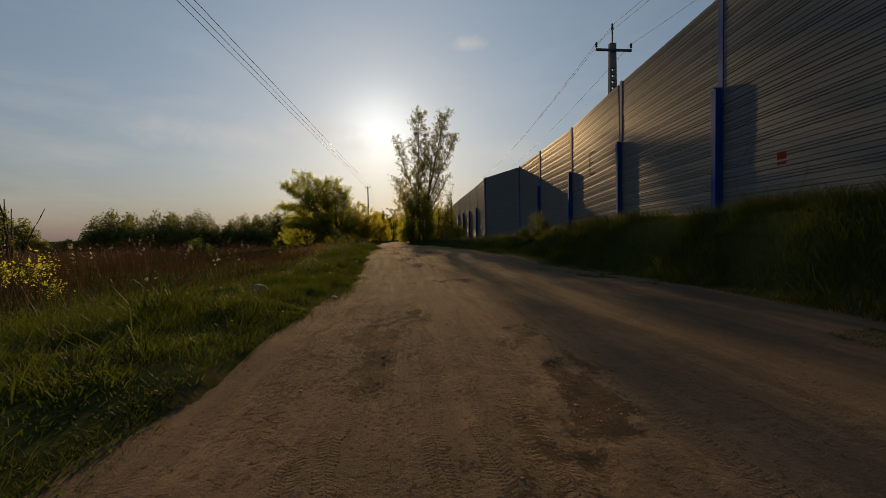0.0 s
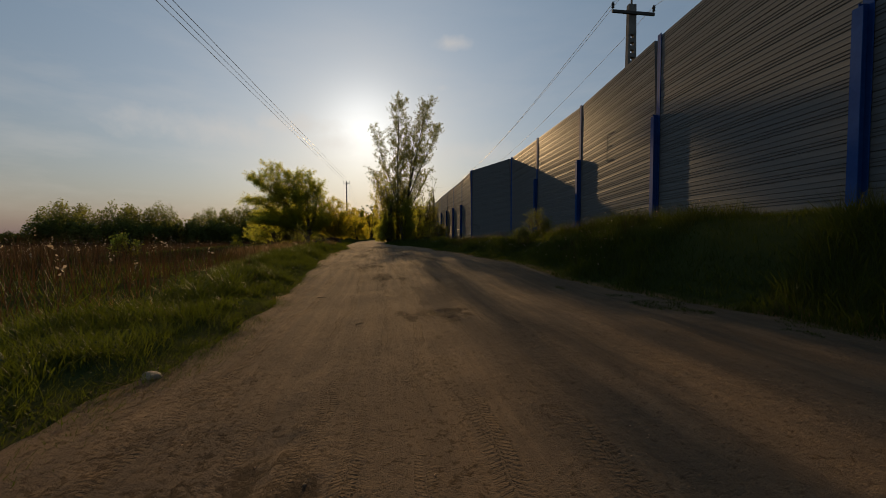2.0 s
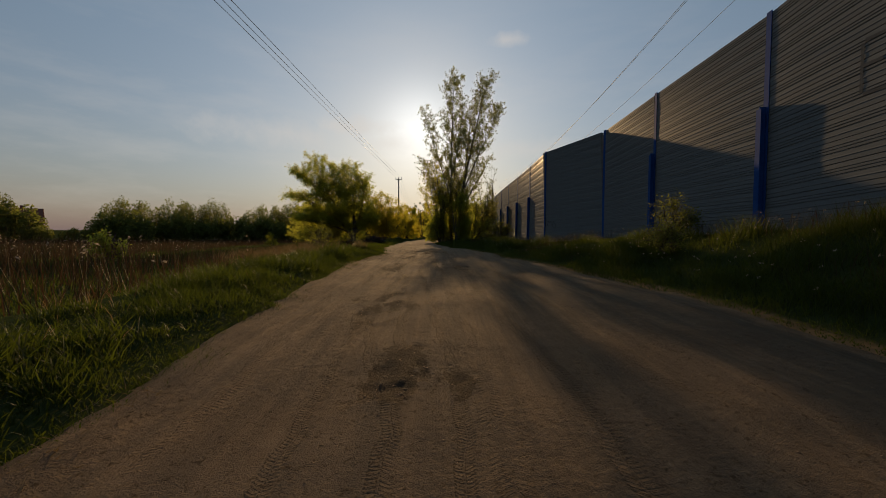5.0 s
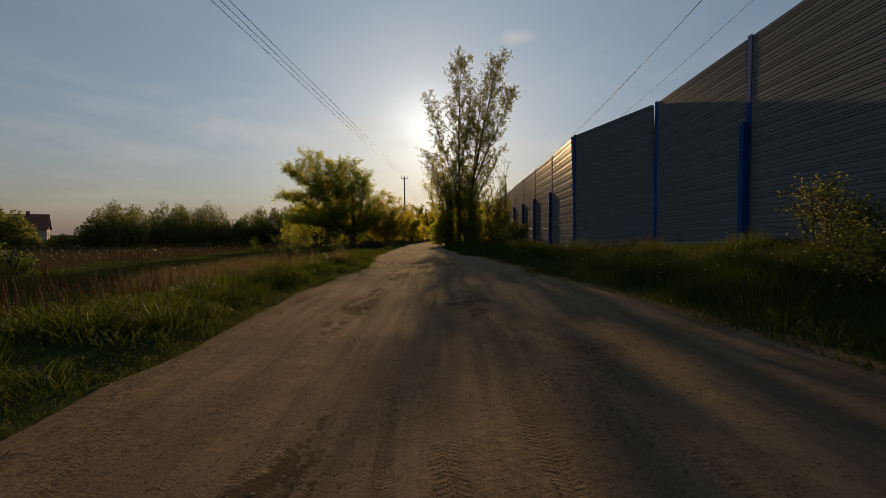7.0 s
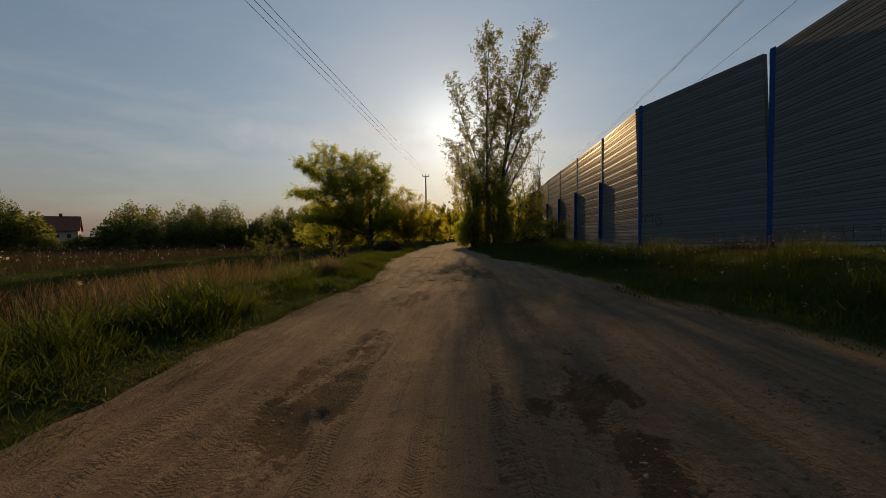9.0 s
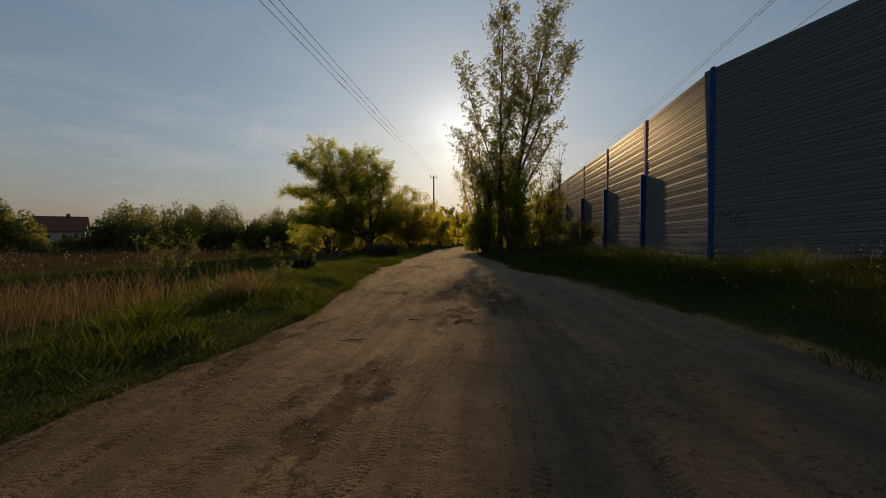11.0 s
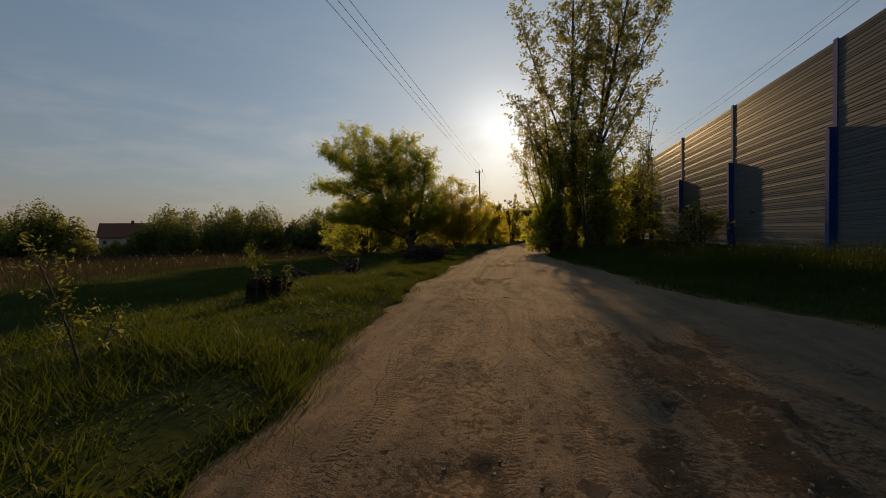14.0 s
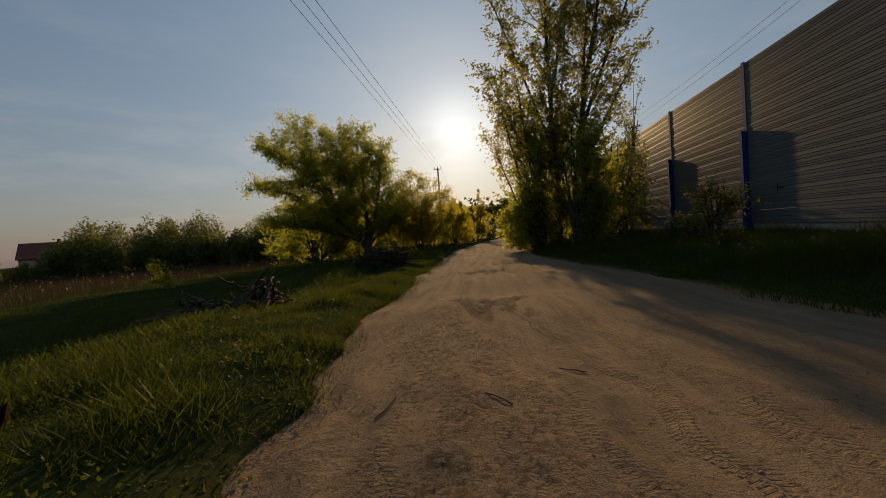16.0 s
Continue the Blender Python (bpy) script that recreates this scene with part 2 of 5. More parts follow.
        one = maths(nt, "MULTIPLY", maths(nt, "MULTIPLY", lug, inside), there)
        treads = one if treads is None else maths(nt, "MAXIMUM", treads, one)
    crumbs = maths(nt, "MULTIPLY", maths(nt, "MULTIPLY", muddy, noise_fac(nt, v, 30.0, 6.0, 0.75)), 5.0)
    hgt = maths(nt, "MULTIPLY", f3, 0.55)
    hgt = maths(nt, "ADD", hgt, maths(nt, "MULTIPLY", f2, 0.35))
    hgt = maths(nt, "ADD", hgt, maths(nt, "MULTIPLY", lines, 0.5))
    hgt = maths(nt, "ADD", hgt, crumbs)
    hgt = maths(nt, "ADD", hgt, maths(nt, "MULTIPLY", maths(nt, "MULTIPLY", treads, rub), 1.3))
    grit = noise_fac(nt, v, 55.0, 5.0, 0.7)
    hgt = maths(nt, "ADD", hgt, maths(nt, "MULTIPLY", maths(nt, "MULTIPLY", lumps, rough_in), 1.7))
    hgt = maths(nt, "ADD", hgt, maths(nt, "MULTIPLY", grit, 0.35))
    bump(nt, b, hgt, 1.0, 0.020)
    return m


M_DIRT = dirt_material()
M_SOIL = plain("field_soil", (0.022, 0.030, 0.010), (0.045, 0.052, 0.018), 0.7, 1.0, 0.0, 0.0, bump_d=0.03)
nt_ = M_SOIL.node_tree
at_ = nt_.nodes.new("ShaderNodeAttribute")
at_.attribute_name = "bare"
link_ = nt_.nodes["Principled BSDF"].inputs["Base Color"].links[0]
src_ = link_.from_socket
nt_.links.new(mix_col(nt_, at_.outputs["Fac"], src_, (0.20, 0.122, 0.064)), nt_.nodes["Principled BSDF"].inputs["Base Color"])
M_GRASS = leaf("green_grass", (0.016, 0.029, 0.006), (0.042, 0.057, 0.010), (0.094, 0.121, 0.010), 0.42)
M_GRASS_DRY = leaf("dry_grass", (0.08, 0.06, 0.03), (0.19, 0.14, 0.075), (0.24, 0.16, 0.06), 0.35)
M_REED = leaf("dry_reed", (0.030, 0.019, 0.010), (0.080, 0.050, 0.025), (0.07, 0.038, 0.015), 0.3)
M_PLUME = leaf("pale_reed_plume", (0.25, 0.2, 0.15), (0.45, 0.38, 0.3), (0.4, 0.32, 0.22), 0.4)
M_POPLAR = leaf("poplar_leaf", (0.04, 0.045, 0.014), (0.09, 0.09, 0.025), (0.37, 0.37, 0.09), 0.60)
M_WILLOW = leaf("willow_leaf", (0.030, 0.042, 0.008), (0.085, 0.095, 0.014), (0.56, 0.58, 0.07), 0.74)
M_YELLOW = leaf("yellow_green_leaf", (0.06, 0.06, 0.008), (0.14, 0.12, 0.015), (0.68, 0.60, 0.05), 0.72)
M_HEDGE = leaf("hedge_leaf", (0.040, 0.052, 0.018), (0.105, 0.120, 0.036), (0.24, 0.26, 0.045), 0.48)
M_BARK = plain("bark", (0.03, 0.024, 0.018), (0.09, 0.075, 0.06), 6.0, 0.95, bump_d=0.02, stretch=(1, 1, 0.25))
M_DEADWOOD = plain("weathered_wood", (0.022, 0.015, 0.010), (0.085, 0.060, 0.042), 5.0, 0.95, bump_d=0.015)
M_PANEL = plain("grey_coated_steel", (0.112, 0.121, 0.128), (0.152, 0.162, 0.168), 0.8, 0.40, 0.0, 0.004, 0.0006, stretch=(1, 0.15, 2))
M_BLUE = plain("blue_painted_steel", (0.012, 0.045, 0.17), (0.022, 0.07, 0.24), 2.0, 0.65, 0.0, 0.015, 0.0005)
M_CONCRETE = plain("concrete", (0.24, 0.23, 0.21), (0.38, 0.37, 0.34), 2.0, 0.9, bump_d=0.003)
M_POLE = plain("dark_weathered_concrete", (0.09, 0.085, 0.08), (0.18, 0.17, 0.16), 3.0, 0.9, bump_d=0.003)
M_IRON = plain("dark_iron", (0.03, 0.03, 0.03), (0.06, 0.055, 0.05), 8.0, 0.6, 0.6)
M_WIRE = plain("bare_cable", (0.5, 0.5, 0.505), (0.6, 0.6, 0.605), 3.0, 0.6, 0.3)
M_STONE = plain("field_stone", (0.13, 0.10, 0.075), (0.27, 0.22, 0.165), 7.0, 0.85, bump_d=0.006)
M_STONE_GREY = plain("grey_stone", (0.055, 0.062, 0.07), (0.11, 0.12, 0.13), 6.0, 0.85, bump_d=0.006)
M_RUBBLE = plain("dusty_rubble", (0.07, 0.049, 0.033), (0.13, 0.093, 0.064), 9.0, 1.0, 0.0, 0.0, bump_d=0.006)
M_CLOD = plain("earth_clods", (0.15, 0.097, 0.056), (0.34, 0.225, 0.135), 9.0, 0.95, bump_d=0.004)
M_EARTH = plain("dark_peaty_earth", (0.014, 0.010, 0.007), (0.05, 0.036, 0.024), 7.0, 1.0, 0.0, 0.0, bump_d=0.03)
M_ROOF = plain("red_roof_tiles", (0.11, 0.042, 0.030), (0.17, 0.062, 0.042), 2.0, 0.85, bump_d=0.01)
M_PLASTER = plain("grey_cream_plaster", (0.27, 0.245, 0.20), (0.35, 0.32, 0.27), 0.6, 0.9)
M_GLASS = plain("dark_window_glass", (0.02, 0.022, 0.025), (0.035, 0.04, 0.045), 1.0, 0.1, 0.0, 0.6, 0.0001)
M_INK = plain("black_spray_paint", (0.02, 0.02, 0.02), (0.04, 0.04, 0.04), 9.0, 1.0, 0.0, 0.0, bump_d=0.0002)
M_FADED = plain("faded_dark_paint", (0.080, 0.082, 0.085), (0.098, 0.100, 0.103), 6.0, 1.0, 0.0, 0.0, bump_d=0.0002)
M_RED = plain("faded_red_spray_paint", (0.085, 0.018, 0.016), (0.12, 0.026, 0.022), 6.0, 1.0, 0.0, 0.0, bump_d=0.0002)


# ---- helpers for building ----
rng = np.random.default_rng(7)


def part(name, bm, mat, parent=None, label="", smooth=False):
    me = bpy.data.meshes.new(name)
    bm.to_mesh(me)
    bm.free()
    me.materials.append(mat)
    if smooth:
        me.polygons.foreach_set("use_smooth", [True] * len(me.polygons))
    ob = new(name, me)
    if parent is not None:
        ob.parent = parent
    if label:
        ob["label"] = label
    return ob


def raw(name, verts, faces, mat, parent=None, label="", smooth=False, sizes=None):
    """A mesh from arrays: verts (n, 3), faces (m, k)."""
    me = bpy.data.meshes.new(name)
    verts, faces = np.asarray(verts, np.float32), np.asarray(faces, np.int32)
    k = faces.shape[1]
    me.vertices.add(len(verts))
    me.vertices.foreach_set("co", verts.ravel())
    me.loops.add(faces.size)
    me.loops.foreach_set("vertex_index", faces.ravel())
    me.polygons.add(len(faces))
    me.polygons.foreach_set("loop_start", np.arange(len(faces), dtype=np.int32) * k)
    me.polygons.foreach_set("loop_total", np.full(len(faces), k, np.int32))
    if smooth:
        me.polygons.foreach_set("use_smooth", np.ones(len(faces), bool))
    me.update(calc_edges=True)
    me.validate()
    me.materials.append(mat)
    ob = new(name, me)
    if parent is not None:
        ob.parent = parent
    if label:
        ob["label"] = label
    return ob


def box(bm, lo, hi, m=None, bev=0.0):
    lo, hi = Vector(lo), Vector(hi)
    r = bmesh.ops.create_cube(bm, size=1.0, matrix=(m or Matrix()) @ Matrix.LocRotScale((lo + hi) / 2, None, hi - lo))
    if bev:
        vs = r["verts"]
        bmesh.ops.bevel(bm, geom=list({e for v in vs for e in v.link_edges}), offset=bev, segments=1, affect="EDGES", profile=0.5)


def tube(points, radii, sides=7):
    """Verts and quads of a tapered tube along points."""
    p = np.asarray(points, float)
    r = np.asarray(radii, float)
    t = np.gradient(p, axis=0)
    t /= np.linalg.norm(t, axis=1)[:, None] + 1e-9
    ref = np.where(np.abs(t[:, 2:3]) > 0.9, np.array([[1.0, 0, 0]]), np.array([[0, 0, 1.0]]))
    a = np.cross(t, ref)
    a /= np.linalg.norm(a, axis=1)[:, None]
    b = np.cross(t, a)
    an = np.arange(sides) * 2 * np.pi / sides
    ring = a[:, None] * np.cos(an)[None, :, None] + b[:, None] * np.sin(an)[None, :, None]
    v = (p[:, None] + ring * r[:, None, None]).reshape(-1, 3)
    i, j = np.meshgrid(np.arange(len(p) - 1), np.arange(sides), indexing="ij")
    k = (j + 1) % sides
    f = np.stack([i * sides + j, i * sides + k, (i + 1) * sides + k, (i + 1) * sides + j], -1).reshape(-1, 4)
    return v, f


class Bag:
    """Gathers verts and faces of many small pieces into one mesh."""

    def __init__(self):
        self.v, self.f, self.n = [], [], 0

    def add(self, v, f):
        self.v.append(np.asarray(v))
        self.f.append(np.asarray(f) + self.n)
        self.n += len(v)

    def mesh(self, name, mat, parent=None, label="", smooth=False):
        return raw(name, np.concatenate(self.v), np.concatenate(self.f), mat, parent, label, smooth)


LAT = np.random.default_rng(3).random((256, 256))


def vnoise(x, y):
    xi, yi = np.floor(x).astype(int), np.floor(y).astype(int)
    fx, fy = x - xi, y - yi
    fx, fy = fx * fx * (3 - 2 * fx), fy * fy * (3 - 2 * fy)
    a, b = LAT[xi % 256, yi % 256], LAT[(xi + 1) % 256, yi % 256]
    c, d = LAT[xi % 256, (yi + 1) % 256], LAT[(xi + 1) % 256, (yi + 1) % 256]
    return (a * (1 - fx) + b * fx) * (1 - fy) + (c * (1 - fx) + d * fx) * fy - 0.5


def fbm(x, y, octaves=4):
    x, y = np.asarray(x, float), np.asarray(y, float)
    out, amp = 0.0, 1.0
    for o in range(octaves):
        out = out + amp * vnoise(x * 2 ** o + 17.3 * o, y * 2 ** o + 9.1 * o)
        amp *= 0.5
    return out


def smooth01(x):
    x = np.clip(x, 0, 1)
    return x * x * (3 - 2 * x)


# ---- the plan: road edges, wall line, heights ----
LEFT_Y = (-12, 2, 6, 9, 12, 15, 17, 18.2, 19.2, 20.6, 22.2, 23.4, 25, 26.6, 28.3, 32, 40, 46, 56, 80, 120)
LEFT_X = (-0.55, -0.44, -0.10, -0.05, -0.25, -0.41, -0.52, -0.50, -0.34, -0.33, -0.55, -0.80, -0.98, -1.18, -1.28, -1.34, -1.34, -0.6, 0.5, 4.0, 14.0)
RIGHT_Y = (-12, 3, 6.5, 8, 9.8, 14, 16.2, 18.3, 20.3, 22.5, 25, 27, 29.2, 31, 33.6, 36, 46, 56, 80, 120)
RIGHT_X = (4.4, 4.55, 4.72, 4.45, 4.0, 3.95, 3.6, 3.15, 2.9, 2.62, 2.15, 1.92, 1.7, 1.45, 1.2, 1.15, 2.0, 3.0, 6.6, 17.0)
BASE_Y = (-12, 4, 9, 12, 15, 20, 24, 28, 36, 80)
BASE_Z = (-0.05, -0.06, -0.08, 0.04, 0.03, 0.07, 0.05, -0.03, -0.05, -0.1)
POSTS = [(4.65, -4.6), (5.2, -0.65), (5.75, 3.28), (6.25, 7.24), (6.64, 11.21), (6.94, 15.18), (7.12, 19.18), (7.21, 22.78),
         (5.92, 25.87), (6.10, 29.70), (6.28, 33.90), (6.43, 38.10), (6.60, 42.50), (6.82, 47.00), (7.00, 51.50), (7.25, 55.7),
         (7.50, 60.0), (7.75, 64.2), (8.1, 68.5), (8.5, 72.8)]
TOPS = [4.75, 4.75, 4.74, 4.72, 4.68, 4.47, 4.43, 4.32, 4.15, 4.12, 4.15, 4.18, 4.2, 4.2, 4.2, 4.2, 4.2, 4.2, 4.2, 4.2]
WALL_H = 3.80


def edge_l(y):
    return np.interp(y, LEFT_Y, LEFT_X) + 0.07 * fbm(np.asarray(y) * 0.9, 3.3, 3) + 0.09 * fbm(np.asarray(y) * 2.9, 1.3, 3)


def edge_r(y):
    return np.interp(y, RIGHT_Y, RIGHT_X) + 0.16 * fbm(np.asarray(y) * 0.8, 8.7, 3)


def wall_x(y):
    return np.interp(y, [p[1] for p in POSTS], [p[0] for p in POSTS])


def foot_z(y):
    return np.interp(y, [p[1] for p in POSTS], TOPS) - WALL_H - np.interp(y, (17, 23), (0.02, 0.15))


def base_z(y):
    return np.interp(y, BASE_Y, BASE_Z)


def ground_z(x, y):
    x, y = np.asarray(x, float), np.asarray(y, float)
    l, r, b = edge_l(y), edge_r(y), base_z(y)
    dl, dr = l - x, x - r
    near = np.exp(-((np.maximum(dl, 0)) / 25) ** 2)
    z = b + 0.07 * smooth01(dl / 0.35) - 0.30 * smooth01((dl - 0.7) / 3.0) - 0.25 * smooth01((dl - 4) / 14)
    z += near * (dl > 0) * 0.10 * fbm(x * 0.7, y * 0.7, 3)
    foot = wall_x(y) - 0.6
    up = smooth01((dr - 0.1) / np.maximum(foot - r - 0.1, 0.5))
    z += np.where(dr > 0, (foot_z(y) - b) * up + 0.12 * up * (1 - up) * fbm(x * 1.2, y * 1.2, 3) * 4, 0)
    inside = np.minimum(-dl, -dr)
    z -= 0.16 * smooth01((inside + 0.06) / 0.32)
    return z


def grid_faces(nx, ny):
    i, j = np.meshgrid(np.arange(nx - 1), np.arange(ny - 1), indexing="ij")
    a = i * ny + j
    return np.stack([a, a + ny, a + ny + 1, a + 1], -1).reshape(-1, 4)


def spread(fine_lo, fine_hi, step, far, ratio=1.22):
    mid = np.arange(fine_lo, fine_hi + 1e-6, step)
    out, d = [], step
    x = fine_hi
    while x < far:
        d *= ratio
        x += d
        out.append(x)
    lo, d, x = [], step, fine_lo
    while x > -far:
        d *= ratio
        x -= d
        lo.append(x)
    return np.concatenate([lo[::-1], mid, out])


gx, gy = spread(-9, 8.6, 0.12, 1800), spread(-6, 50, 0.16, 1800)
X, Y = np.meshgrid(gx, gy, indexing="ij")
Zg = ground_z(X, np.clip(Y, -12, 118))
ground = raw("ground", np.stack([X, Y, Zg], -1).reshape(-1, 3), grid_faces(len(gx), len(gy)), M_SOIL, smooth=True)
bare = smooth01(1.25 - np.minimum(np.abs(edge_l(Y) - X), np.abs(X - edge_r(Y))) / 0.16 + 1.0 * fbm(X * 2.1, Y * 2.1, 3))
bare *= (1 - 0.9 * ((X < edge_l(Y) + 0.1) & (Y > -20))) * ((X > edge_l(Y) - 1.5) & (X < edge_r(Y) + 1.5))
ground.data.attributes.new("bare", "FLOAT", "POINT").data.foreach_set("value", bare.ravel().astype(np.float32))
tagged(ground, "dark soil and low grass of a field beside a track", "ground", kind="structure")

# potholes and churned spots: x, y, radius across, radius along, depth
HOLES = [(1.5, 2.25, 0.28, 0.55, 0.05), (0.5, 3.6, 0.16, 0.9, 0.035), (0.68, 4.3, 0.18, 0.8, 0.04), (1.5, 3.5, 0.18, 0.3, 0.04),
         (1.62, 7.4, 0.30, 0.35, 0.05), (0.44, 16.0, 0.14, 0.9, 0.04), (1.66, 15.9, 0.26, 0.5, 0.05), (0.48, 21.6, 0.32, 0.4, 0.06),
         (1.05, 21.6, 0.55, 0.75, 0.08), (1.0, 20.4, 0.25, 0.5, 0.04), (-0.1, 27.0, 0.45, 0.5, 0.05), (1.15, 22.9, 0.5, 0.6, 0.05),
         (1.2, 10.2, 0.25, 0.3, 0.04), (0.75, 12.2, 0.2, 0.6, 0.03),
         (-0.1, 30.4, 0.5, 0.4, 0.05), (0.5, 18.6, 0.22, 0.5, 0.04), (-0.2, 19.2, 0.2, 0.5, 0.03)]


def road_relief(x, y):
    u = x - edge_l(y)
    z = 0.040 * fbm(u * 1.3, y * 0.12, 2) + 0.030 * fbm(u * 4.0, y * 0.16, 3) + 0.004 * fbm(u * 14.0, y * 0.9, 2)
    # shallow swells and washed-out dips across the track
    z = z + 0.040 * fbm(x * 0.8, y * 0.75 + 7, 2) + 0.012 * fbm(x * 2.2 + 5, y * 2.0, 2)
    band = np.exp(-((u - 0.55) / 0.22) ** 2) + 0.8 * np.exp(-((u - 1.75) / 0.35) ** 2) + 0.3
    churn = smooth01((fbm(u * 1.2 + 40, y * 0.28, 4) * band - 0.02) / 0.25) * smooth01(0.62 + 0.9 * fbm(x * 7, y * 4.5, 4))
    wet = 0.32 * churn
    for hx, hy, rx, ry, d in HOLES:
        q = np.sqrt(((x - hx) / (0.8 * rx)) ** 2 + ((y - hy) / (0.95 * ry)) ** 2) + 1.8 * fbm(x * 7, y * 2.2, 4)
        k = smooth01(1.25 - q)
        z = z - 0.20 * d * k
        spot = smooth01((1.5 - q) / 1.1) * smooth01(0.7 + 2.2 * fbm(x * 11, y * 4, 4))
        wet, churn = np.maximum(wet, 0.95 * spot), np.maximum(churn, 1.4 * smooth01((1.9 - q) / 1.2))
    # broken crusts and crumbs where wheels have churned the sand
    z = z + churn * (0.013 * fbm(x * 8 + 3, y * 4, 3) + 0.009 * fbm(x * 17, y * 12 + 11, 2))
    return z, wet


def build_road(name, y0, y1, dy, cols, label):
    ys = np.arange(y0, y1 + 1e-6, dy)
    s = np.linspace(0, 1, cols)
    l, r = edge_l(ys) - 0.3, edge_r(ys) + 0.3
    x = l[None, :] + s[:, None] * (r - l)[None, :]
    y = np.broadcast_to(ys[None, :], x.shape)
    z, wet = road_relief(x, y)
    side = np.minimum(x - l[None, :], r[None, :] - x)
    z = z * smooth01(side / 0.4) + base_z(y) - 0.12 * (1 - smooth01(side / 0.32)) - 0.005
    ob = raw(name, np.stack([x, y, z], -1).reshape(-1, 3), grid_faces(cols, len(ys)), M_DIRT, smooth=True)
    me = ob.data
    uu = x - edge_l(ys)[None, :]
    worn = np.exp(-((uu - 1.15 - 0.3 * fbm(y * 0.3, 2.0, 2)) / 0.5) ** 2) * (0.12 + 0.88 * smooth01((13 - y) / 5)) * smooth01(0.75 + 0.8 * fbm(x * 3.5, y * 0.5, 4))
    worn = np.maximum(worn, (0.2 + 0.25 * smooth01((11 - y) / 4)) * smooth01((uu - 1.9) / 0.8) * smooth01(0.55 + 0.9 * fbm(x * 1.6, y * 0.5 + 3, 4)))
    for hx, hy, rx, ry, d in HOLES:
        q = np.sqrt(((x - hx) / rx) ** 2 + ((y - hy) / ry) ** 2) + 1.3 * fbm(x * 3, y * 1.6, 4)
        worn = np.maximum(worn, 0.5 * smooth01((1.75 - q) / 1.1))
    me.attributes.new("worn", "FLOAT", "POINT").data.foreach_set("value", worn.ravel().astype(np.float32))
    a = me.attributes.new("wet", "FLOAT", "POINT")
    a.data.foreach_set("value", wet.ravel().astype(np.float32))
    uvl = me.uv_layers.new(name="UVMap")
    idx = np.empty(len(me.loops), np.int32)
    me.loops.foreach_get("vertex_index", idx)
    uv = np.stack([(x - edge_l(ys)[None, :]).ravel(), y.ravel()], -1)[idx]
    uvl.data.foreach_set("uv", uv.astype(np.float32).ravel())
    return tagged(ob, label, "dirt road", kind="structure")


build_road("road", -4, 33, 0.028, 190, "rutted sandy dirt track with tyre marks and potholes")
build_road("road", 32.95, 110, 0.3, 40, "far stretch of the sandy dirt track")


# ---- noise barrier ----
def panel_profile(h):
    """Front outline of a ribbed steel cassette: (depth towards the road, height)."""
    pts = [(0.010, 0.0), (0.018, 0.006), (0.018, 0.068), (0.024, 0.076), (0.021, 0.092), (0.018, 0.144)]
    for z in (0.146, 0.190, 0.232):
        pts += [(0.020, z), (0.011, z + 0.005), (0.011, z + 0.011), (0.020, z + 0.016)]
    pts += [(0.018, h - 0.009), (0.010, h - 0.003)]
    return pts


